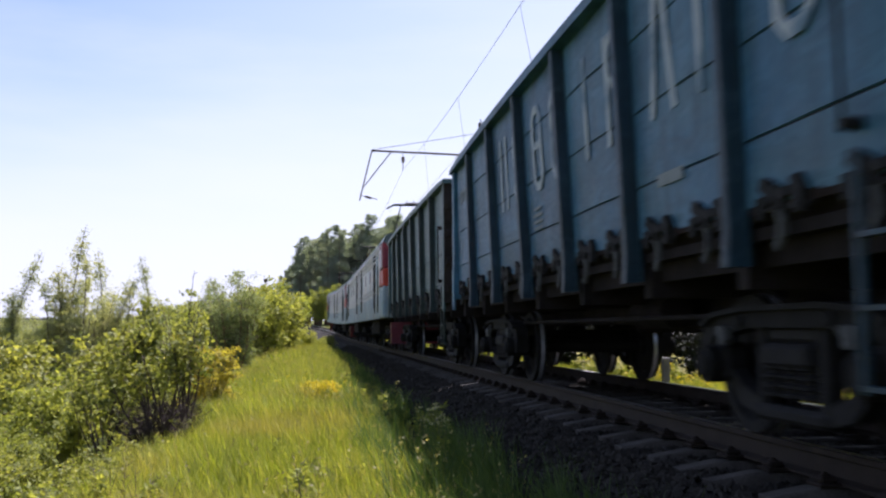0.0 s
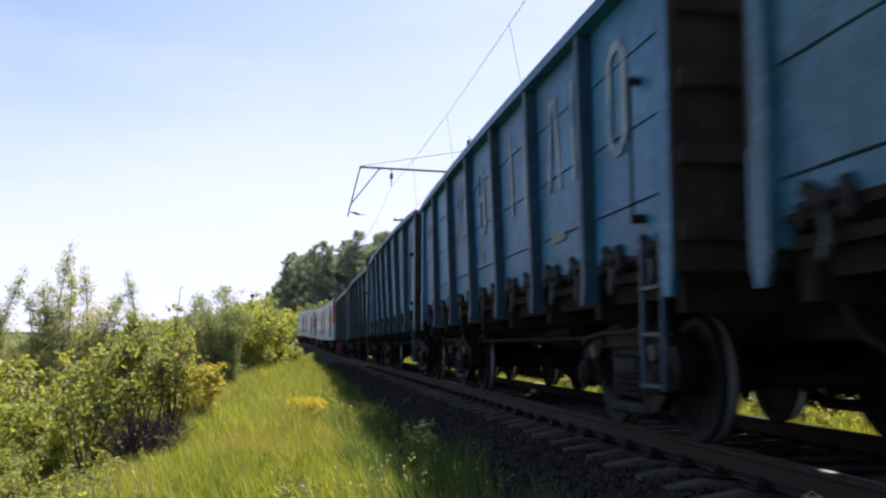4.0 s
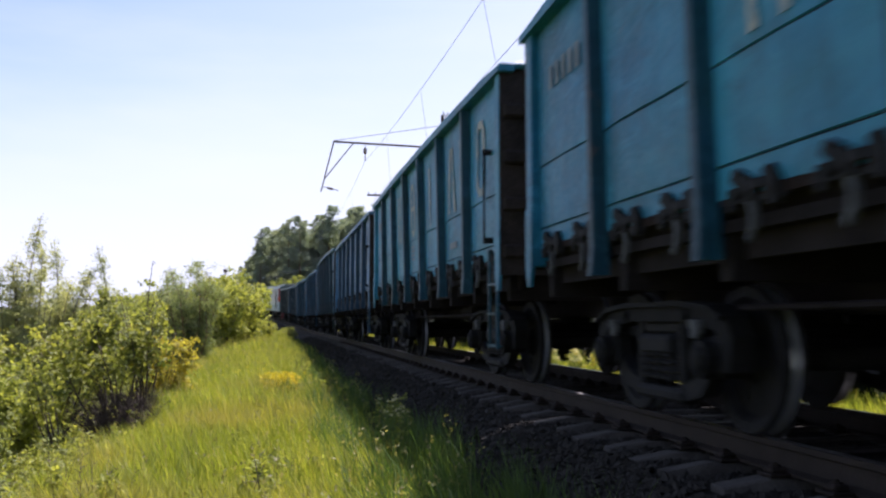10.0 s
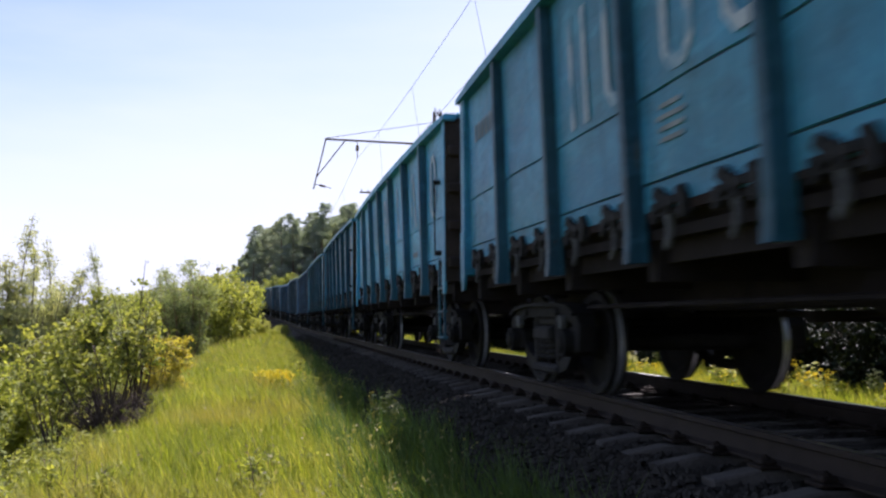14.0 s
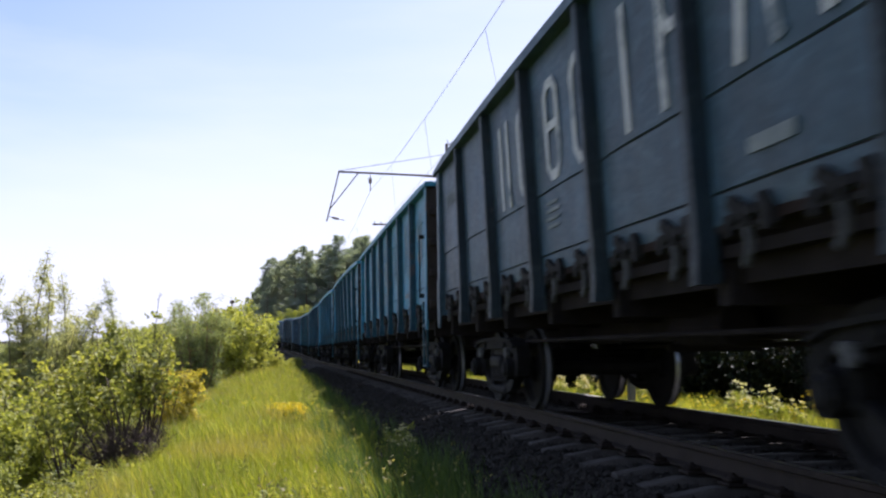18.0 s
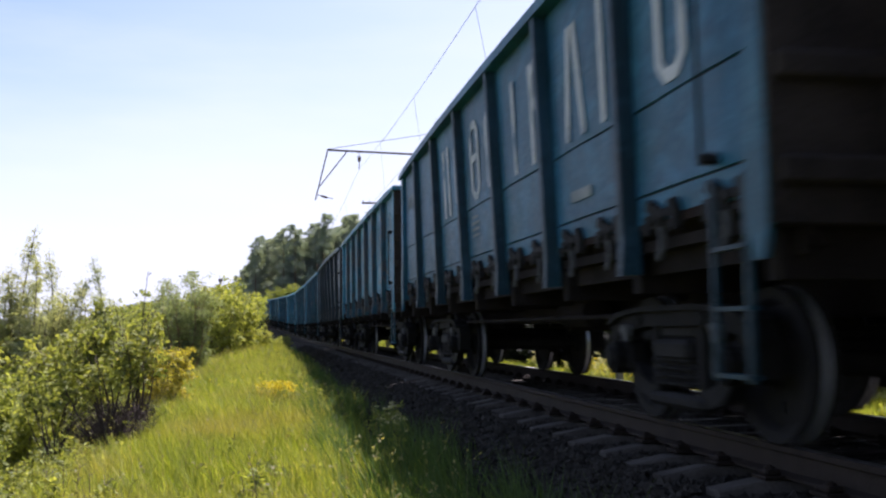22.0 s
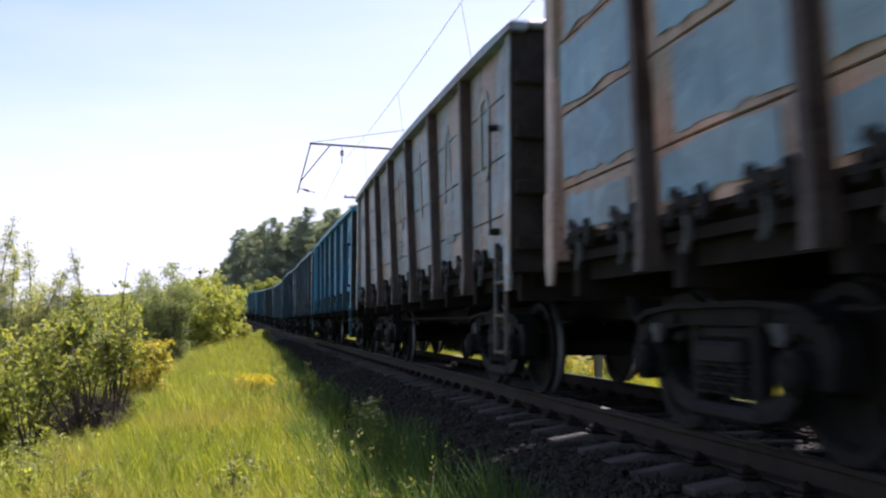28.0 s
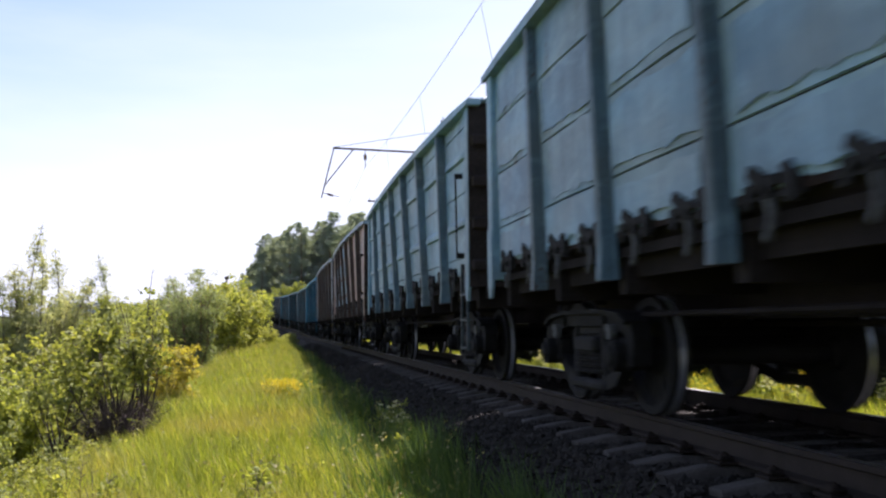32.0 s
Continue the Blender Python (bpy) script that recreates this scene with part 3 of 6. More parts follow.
def grow(rng, height, spread, stems, twigs, lean=0.35, bare=0.25, start=0.02):
    """Stems that rise and part from one foot; returns tubes and the points on the twigs that bear leaves."""
    tubes, tips = [], []
    for k in range(stems):
        a = rng.uniform(0, 2 * np.pi)
        out = spread * np.sqrt(rng.uniform(0.02, 1.0))
        h = height * rng.uniform(0.72, 1.0) * (1 - 0.28 * (out / max(spread, 0.01)) ** 2)
        f = np.linspace(0, 1, 7)
        side = rng.normal(0, 0.05 * height, 2)
        x = np.cos(a) * (start + out * f ** (1 + lean)) + side[0] * np.sin(f * 3.1)
        y = np.sin(a) * (start + out * f ** (1 + lean)) + side[1] * np.sin(f * 3.1)
        P = np.stack([x, y, h * f], 1)
        r0 = 0.004 + 0.0075 * height * rng.uniform(0.5, 1.0)
        tubes.append(tube(P, r0 * (1 - 0.85 * f), 5))
        for j in range(twigs):
            t = rng.uniform(bare, 1.0)
            p = np.array([np.interp(t, f, P[:, c]) for c in range(3)])
            b = rng.uniform(0, 2 * np.pi)
            ln = spread * rng.uniform(0.25, 0.7) * (1.15 - 0.75 * t)
            d = np.array([np.cos(b), np.sin(b), rng.uniform(0.15, 0.9)])
            q = np.stack([p, p + d * ln * 0.5, p + d * ln + (0, 0, -0.05 * ln)])
            tubes.append(tube(q, [0.3 * r0 * (1.1 - t) + 0.002, 0.003, 0.001], 3)) if j % 2 == 0 else None
            tips.append(q)
    return tubes, tips


def leafy(rng, tips, count, loose):
    """Points for leaves in loose clumps along the twigs."""
    m = max(count // 20, 1)
    k = rng.integers(0, len(tips), m)
    t = (1.08 * rng.random(m) ** 0.75)[:, None]
    A = np.stack(tips)
    p = np.where(t < 0.5, A[k, 0] + (A[k, 1] - A[k, 0]) * t * 2, A[k, 1] + (A[k, 2] - A[k, 1]) * (t - 0.5) * 2)
    p = p + rng.normal(0, 0.8 * loose, (m, 3))
    size = rng.uniform(0.55, 1.25, m)
    j = rng.integers(0, m, count)
    return p[j] + rng.normal(0, loose, (count, 3)) * (size[j, None] * np.array([1.0, 1.0, 0.75]))


def plant_mesh(seed, height, spread, stems, twigs, leaves, size, leaf, bark, loose=0.05, lean=0.35, bare=0.25, droop=0.3, slim=0.55):
    rng = np.random.default_rng(seed)
    tubes, tips = grow(rng, height, spread, stems, twigs, lean, bare)
    quads = [t for t in tubes if t[1].shape[1] == 4]
    wood = fast_mesh("stem", *joined(quads), bark)
    crown = fast_mesh("crown", *leaf_quads(rng, leafy(rng, tips, leaves, loose), size, droop, slim), leaf)
    return wood, crown


def pine_mesh(seed, height):
    rng = np.random.default_rng(seed)
    f = np.linspace(0, 1, 8)
    bend = rng.normal(0, 0.15, 2)
    P = np.stack([bend[0] * f ** 2, bend[1] * f ** 2, height * f], 1)
    tubes = [tube(P, 0.22 * (1.05 - f), 6)]
    pts = []
    first = rng.uniform(0.1, 0.25)
    for k in range(60):
        t = first + (1 - first) * (k + rng.random()) / 60
        a = rng.uniform(0, 2 * np.pi)
        ln = height * 0.19 * (1.1 - t) ** 0.55 * rng.uniform(0.5, 1.15) * min(1, (t - first) * 5 + 0.45)
        p = np.array([np.interp(t, f, P[:, c]) for c in range(3)])
        d = np.array([np.cos(a), np.sin(a), rng.uniform(0.0, 0.5)])
        q = p + d * ln
        tubes.append(tube(np.stack([p, p + d * ln * 0.5, q]), [0.06 * (1.1 - t), 0.03, 0.01], 4))
        for j in range(9):
            c = p + d * ln * rng.uniform(0.3, 1.1)
            pts.append(c + rng.normal(0, 0.13 * ln + 0.1, (26, 3)) * (1, 1, 0.6))
    pts = np.concatenate(pts)
    wood = fast_mesh("trunk", *joined(tubes), PINE_BARK)
    crown = fast_mesh("crown", *leaf_quads(rng, pts, 0.32, -0.3, 0.35), HAZY_NEEDLE)
    return wood, crown


def plant(name, meshes, x, y, scale, turn, label, category, group="", sink=0.06, under=None, lean=0.0):
    thing = new(name)
    x, scale = 1.035 * x, 1.035 * scale
    thing.matrix_basis = pose(x, y, float(ground_z(x, y)) - sink, 0, lean, 0) @ pose(0, 0, 0, 0, 0, turn) @ Matrix.Scale(scale, 4)
    part(under or "stem", meshes[0], None, thing)
    part("crown", meshes[1], None, thing)
    return tagged(thing, label, category, group)


def skyline_scale(x, y, height):
    """Scale of a shrub so that its top meets the skyline in the camera's view, by bearing x / y."""
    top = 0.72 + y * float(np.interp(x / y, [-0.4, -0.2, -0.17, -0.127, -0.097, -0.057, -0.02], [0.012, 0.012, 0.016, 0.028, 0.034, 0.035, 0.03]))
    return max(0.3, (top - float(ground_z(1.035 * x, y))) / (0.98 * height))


def build_plants():
    rng = np.random.default_rng(11)
    main = plant_mesh(1, 2.55, 0.72, 17, 24, 3000, 0.08, LEAF, BARK_DARK, 0.05, 0.5, 0.52)
    sprig = plant_mesh(18, 2.7, 0.5, 9, 14, 620, 0.075, LEAF, BARK_DARK, 0.045, 0.6, 0.5)
    brush = plant_mesh(16, 0.95, 0.6, 70, 34, 120, 0.05, LEAF, BARK_DARK, 0.05, 0.1, 0.1)
    round_a = plant_mesh(2, 2.2, 1.1, 15, 24, 7600, 0.085, LEAF, BARK, 0.075, 0.2, 0.1)
    round_b = plant_mesh(3, 2.4, 1.3, 16, 24, 8200, 0.09, LEAF, BARK, 0.085, 0.1, 0.06)
    yellow = plant_mesh(4, 2.3, 0.9, 14, 22, 6200, 0.09, LEAF_YELLOW, BARK, 0.07, 0.2, 0.12)
    gold = plant_mesh(17, 2.2, 0.7, 13, 20, 4200, 0.08, LEAF_GOLD, BARK, 0.06, 0.2, 0.15)
    willow = plant_mesh(5, 3.85, 0.85, 18, 32, 14000, 0.085, LEAF_GREY, RED_BARK, 0.075, 0.15, 0.2, 0.0, 0.3)
    feather = plant_mesh(6, 6.9, 0.6, 12, 60, 17000, 0.11, LEAF_PALE, BARK, 0.08, 0.1, 0.12, -0.3, 0.26)
    feather_b = plant_mesh(7, 6.7, 0.45, 8, 60, 10500, 0.11, LEAF_PALE, BARK, 0.075, 0.05, 0.15, -0.3, 0.26)
    low = plant_mesh(8, 0.9, 0.7, 12, 14, 2200, 0.08, LEAF, BARK, 0.05, 0.2, 0.05)
    low_g = plant_mesh(15, 0.9, 0.75, 14, 14, 2000, 0.085, LEAF_GREY, BARK, 0.05, 0.2, 0.03, 0.2, 0.4)
    tree = plant_mesh(9, 9.0, 2.6, 14, 34, 9000, 0.26, LEAF, BARK, 0.24, 0.1, 0.2)
    tree_y = plant_mesh(10, 7.0, 2.2, 13, 30, 8000, 0.22, LEAF_YELLOW, BARK, 0.21, 0.1, 0.12)
    tree_s = plant_mesh(12, 5.6, 1.9, 14, 30, 9500, 0.16, LEAF, BARK, 0.16, 0.1, 0.1)
    hedge = plant_mesh(19, 2.4, 1.3, 16, 24, 9000, 0.09, LEAF_SHADE_TONED, BARK_DARK, 0.1, 0.1, 0.03)
    tree_d = plant_mesh(22, 8.0, 2.6, 14, 34, 11000, 0.25, LEAF_SHADE_TONED, BARK_DARK, 0.27, 0.1, 0.05)

    B = "bushes on the railway bank"
    plant("bush", main, -1.83, 12.4, 0.9, 20, "open leafy bush with dark bare stems at its foot", "bush", B)
    plant("bush", sprig, -1.62, 12.9, 0.86, 75, "tall thin sprigs rising over a leafy bush", "bush", B)
    plant("bush", main, -3.2, 16.2, 0.86, 210, "open leafy bush with dark bare stems at its foot", "bush", B)
    for x, y, s, a in ((-1.72, 12.4, 0.75, 0), (-1.9, 12.7, 0.9, 40), (-1.78, 13.8, 0.8, 90), (-1.95, 16.6, 0.6, 300)):
        plant("brushwood", brush, x, y, s, a, "dark tangle of bare twigs under the bushes", "brushwood", B)
    plant("bush", gold, -1.92, 17.6, 0.8, 70, "golden-leaved bush on the bank edge", "bush", B)
    plant("bush", yellow, -2.25, 21.5, 0.45, 170, "yellow-green leafy bush on the bank edge", "bush", B)
    plant("willow_bush", willow, -2.1, 26.8, 0.93, 0, "dense grey-green willow bush with reddish stems", "bush", B)
    plant("willow_bush", willow, -2.5, 28.2, 0.92, 110, "dense grey-green willow bush with reddish stems", "bush", B)
    for x, y, s, a in ((-1.8, 35, 1.3, 0), (-1.5, 39, 1.45, 80), (-2.4, 43, 1.62, 200), (-1.0, 41.5, 0.98, 300), (-0.4, 44, 0.6, 30), (0.1, 46, 0.42, 130), (0.35, 49, 0.38, 220), (-1.5, 47, 1.65, 160)):
        plant("bush", yellow, x, y, s, a, "bright yellow-green bush beside the curving track", "bush", B)
    plant("bush", round_a, 1.0, 63, 0.5, 40, "small dark shrub standing close beside the rails", "bush", B)
    for x, y, s, a in ((-3.35, 9.5, 0.55, 0), (-3.25, 10.6, 0.45, 60), (-4.0, 10.4, 0.66, 140), (-3.65, 12.2, 0.55, 250), (-4.6, 12.4, 0.7, 330), (-4.2, 14.2, 0.62, 60), (-5.9, 15.0, 0.95, 220), (-6.6, 12.0, 0.95, 300)):
        plant("bush", round_a if a % 20 else round_b, x, y, s, a, "dense light green bush on the lower slope", "bush", B)
    for x, y, s, a in ((-4.0, 17.0, 0.85, 130), (-4.9, 18.5, 0.95, 30), (-4.2, 20.5, 0.95, 10), (-5.6, 20, 1.05, 90), (-6.6, 18.5, 1.0, 200)):
        plant("bush", yellow, x, y, s, a, "yellow-green bush below the bank edge", "bush", B)
    for x, y, s, a, f in ((-6.1, 25.2, 0.82, 0, feather), (-5.7, 24.8, 0.72, 75, feather_b), (-5.75, 26.0, 0.74, 200, feather), (-6.4, 25.9, 0.7, 150, feather_b),
                          (-4.95, 25.2, 0.72, 20, feather_b), (-4.6, 25.7, 0.66, 260, feather), (-7.1, 25, 0.76, 40, feather), (-6.95, 25.6, 0.68, 110, feather_b),
                          (-8.2, 25, 0.72, 300, feather), (-8.6, 25.6, 0.7, 30, feather_b), (-9.8, 28, 0.82, 140, feather), (-12.0, 31, 0.9, 30, feather_b)):
        plant("young_tree", f, x, y, 1.08 * s, a, "slim feathery young tree leaning in the wind", "tree", "young trees below the bank", lean=5.0)
    for x, y, s, a in ((-6.0, 23.8, 1.15, 0), (-5.2, 24.2, 1.0, 120), (-7.0, 23.6, 1.2, 240), (-4.6, 24.4, 0.95, 60), (-8.1, 23.9, 1.25, 170)):
        plant("bush", round_b, x, y, s, a, "dense green bush at the foot of the young trees", "bush", B)
    for k in range(30):
        y = 22 + 75 * (k / 30) ** 1.1 + rng.uniform(-2, 2)
        x = float(line_x(y)) - rng.uniform(6.6, 9.5) - 0.05 * y
        f, h = ((round_a, 2.2), (round_b, 2.4), (yellow, 2.3))[k % 3]
        plant("bush", f, x, y, min(1.8, skyline_scale(x, y, h) * rng.uniform(0.8, 1.0)), rng.uniform(0, 360), "leafy green bush in the scrub below the line", "bush", B)
    for k in range(30):
        y = rng.uniform(9, 40)
        x = -rng.uniform(6.5, 9) - 0.32 * (y - 9) * rng.random()
        plant("bush", (round_b, round_a)[k % 2], x, y, min(1.4, skyline_scale(x, y, (2.4, 2.2)[k % 2]) * rng.uniform(0.8, 1.0)), rng.uniform(0, 360), "leafy green bush in the scrub below the line", "bush", B)
    for k in range(36):
        y = 33 + 26 * rng.random()
        x = -4.2 - 0.1 * (y - 33) - 24 * (k / 36) - 2 * rng.random()
        f, h = ((tree_s, 5.6), (tree_y, 7.0), (tree_s, 5.6))[k % 3]
        plant("broadleaf_tree", f, x, y, min(0.95, skyline_scale(x, y, h) * rng.uniform(0.95, 1.08)), rng.uniform(0, 360), "bushy green tree in the scrub below the line", "tree", "trees along the curve", under="trunk")
    for k in range(40):
        y = 60 + 145 * rng.random()
        x = float(line_x(y)) - rng.uniform(8, 13) - 0.1 * y * rng.random()
        f, h = ((tree, 9.0), (tree_y, 7.0))[k % 2]
        plant("broadleaf_tree", f, x, y, min(1.0, skyline_scale(x, y, h) * rng.uniform(0.95, 1.1)), rng.uniform(0, 360), "broad green tree in the scrub along the curve", "tree", "trees along the curve", under="trunk")
    for k in range(26):
        y = rng.uniform(60, 330)
        x = float(line_x(y)) - rng.uniform(26, 90)
        plant("broadleaf_tree", (tree, tree_y)[k % 2], x, y, min(1.0, skyline_scale(x, y, (9.0, 7.0)[k % 2]) * rng.uniform(0.8, 1.0)), rng.uniform(0, 360), "broad green tree in the scrub along the curve", "tree", "trees along the curve", under="trunk")
    weed = plant_mesh(13, 0.5, 0.2, 7, 9, 170, 0.06, LEAF_YELLOW, BARK, 0.02, 0.2, 0.1, 0.1, 0.4)
    weed_y = plant_mesh(14, 0.6, 0.16, 6, 8, 200, 0.06, LEAF_YELLOW, BARK, 0.02, 0.1, 0.15, 0.1, 0.35)
    for k in range(48):
        y = 6 + 30 * rng.random() ** 1.3
        x = float(line_x(y)) + (rng.uniform(-7.2, -2.3) if k % 5 else rng.uniform(3.0, 5.5))
        plant("weed", (weed, weed_y)[k % 2], x, y, rng.uniform(0.6, 1.25), rng.uniform(0, 360), "leafy green weed standing in the meadow grass", "weed", "weeds in the grass", sink=0.01)
    for x, y, s, a in ((1.5, 12.0, 1.0, 0), (1.42, 12.5, 0.8, 80), (1.2, 9.4, 0.9, 200), (1.05, 14.6, 1.1, 30), (0.9, 17.0, 1.0, 130)):
        plant("weed", weed_y, x, y, s, a, "leafy green weed standing in the meadow grass", "weed", "weeds in the grass", sink=0.01)
    for k in range(70):
        y = 7.5 + 26 * rng.random() ** 1.2
        x = float(line_x(y)) - rng.uniform(5.75, 8.6)
        if not (-4.2 < x < -1.6 and 10.5 < y < 16.0):
            plant("low_bush", (low, low_g)[k % 2], x, y, rng.uniform(0.35, 0.8), rng.uniform(0, 360), "low shaggy shrub on the slope below the grass", "bush", B)
    # flowering herbs: a yellow clump on the bank, pale umbels and yellow heads beyond the track
    def herb(seed, height, spread, stems, heads, petal, size):
        r = np.random.default_rng(seed)
        tubes, tips = grow(r, height, spread, stems, 5, 0.2, 0.55)
        wood = fast_mesh("stem", *joined([t for t in tubes]), STALK)
        leaves = fast_mesh("leaves", *leaf_quads(r, leafy(r, [q * (1, 1, 0.75) for q in tips], 26 * stems, 0.05), 0.08, 0.1, 0.4), LEAF_YELLOW)
        ends = np.stack([q[2] for q in tips])
        P = np.repeat(ends[r.integers(0, len(ends), heads)], 9, 0) + r.normal(0, 0.02, (heads * 9, 3)) * (1, 1, 0.4)
        return wood, leaves, fast_mesh("bloom", *leaf_quads(r, P, size, -0.3, 0.8), petal)

    golden, umbel = herb(31, 0.62, 0.2, 8, 30, PETAL, 0.03), herb(32, 0.85, 0.18, 7, 26, UMBEL, 0.03)
    spots = [(golden, 0.15 + 0.24 * math.sin(2.4 * k), 16.9 + 0.11 * k, rng.uniform(0.6, 0.85)) for k in range(11)]
    spots += [(umbel, 1.43, 11.5, 0.72), (umbel, 1.46, 11.1, 0.55), (umbel, 1.38, 12.3, 0.6)]
    for k in range(54):
        y = rng.uniform(9, 30)
        spots.append(((umbel, umbel, golden)[k % 3], (float(line_x(y)) + rng.uniform(3.9, 5.9)) / 1.035, y, rng.uniform(0.6, 1.15)))
    for f, x, y, size in spots:
        thing = plant("flowering_herb", f, x, y, size, rng.uniform(0, 360), "yellow-flowered herb standing in the grass" if f is golden else "pale umbel herb standing in the trackside grass", "wild flower", "wild flowers along the track", sink=0.01)
        tagged(part("bloom", f[2], None, thing), "yellow flower heads" if f is golden else "pale flower heads", kind="stuff")
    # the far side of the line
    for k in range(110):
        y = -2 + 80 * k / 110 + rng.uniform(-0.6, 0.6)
        plant("bush", hedge, float(line_x(y)) + (rng.uniform(6.0, 7.0) if k % 2 else rng.uniform(7.5, 9.5)), y, rng.uniform(0.9, 1.2) if k % 2 else rng.uniform(1.2, 1.6), rng.uniform(0, 360), "dense bush beyond the track with shade-toned leaves", "bush", "shrubs beyond the track")
    # tree row added behind the train to keep the hedge shaded
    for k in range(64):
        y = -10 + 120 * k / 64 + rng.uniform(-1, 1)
        plant("broadleaf_tree", (tree, tree_d)[k % 2], float(line_x(y)) + rng.uniform(10.0, 11.4), y, rng.uniform(0.75, 0.98), rng.uniform(0, 360), "broad tree added beyond the track to shade the hedge", "tree", "trees along the curve", under="trunk")
    # unseen trees added behind the camera to block low sky light
    for k in range(20):
        y = -26 - 40 * rng.random()
        plant("broadleaf_tree", (tree, tree_y)[k % 2], -rng.uniform(3, 26), y, rng.uniform(0.6, 1.0), rng.uniform(0, 360), "broad tree added unseen behind the camera", "tree", "trees along the curve", under="trunk")
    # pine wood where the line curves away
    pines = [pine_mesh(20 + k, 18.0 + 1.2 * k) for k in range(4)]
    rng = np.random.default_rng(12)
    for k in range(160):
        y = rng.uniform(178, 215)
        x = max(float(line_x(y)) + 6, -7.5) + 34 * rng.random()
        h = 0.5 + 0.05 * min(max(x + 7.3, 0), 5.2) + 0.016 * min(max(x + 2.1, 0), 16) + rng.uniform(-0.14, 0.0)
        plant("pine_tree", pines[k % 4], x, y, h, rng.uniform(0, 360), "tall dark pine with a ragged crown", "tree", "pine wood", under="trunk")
    for k in range(26):
        y = rng.uniform(150, 178)
        plant("broadleaf_tree", (tree_y, tree)[k % 2], max(float(line_x(y)) + 6, -5.5) + rng.uniform(0, 18), y, rng.uniform(0.6, 0.95), rng.uniform(0, 360), "light green tree at the edge of the pine wood", "tree", "trees along the curve", under="trunk")


def blades(rng, x, y, z, height, width):
    """Bent grass blades of three faces each, as arrays."""
    n = len(x)
    a = rng.uniform(0, 2 * np.pi, n)
    h = height * rng.uniform(0.45, 1.25, n)
    w = width * rng.uniform(0.7, 1.3, n)
    lean = h * rng.uniform(0.1, 0.65, n)
    b = rng.normal(2.4, 1.1, n)
    dx, dy = np.cos(b) * lean, np.sin(b) * lean
    ux, uy = np.cos(a) * w / 2, np.sin(a) * w / 2
    V = np.stack([
        np.stack([x - ux, y - uy, z - 0.03], 1), np.stack([x + ux, y + uy, z - 0.03], 1),
        np.stack([x + dx * 0.3 + ux * 0.8, y + dy * 0.3 + uy * 0.8, z + h * 0.55], 1), np.stack([x + dx * 0.3 - ux * 0.8, y + dy * 0.3 - uy * 0.8, z + h * 0.55], 1),
        np.stack([x + dx, y + dy, z + h], 1)], 1).reshape(-1, 3)
    i = np.arange(n)[:, None] * 5
    F = np.concatenate([i + (0, 1, 2), i + (0, 2, 3), i + (3, 2, 4)], 1).reshape(-1, 3)
    return V, F


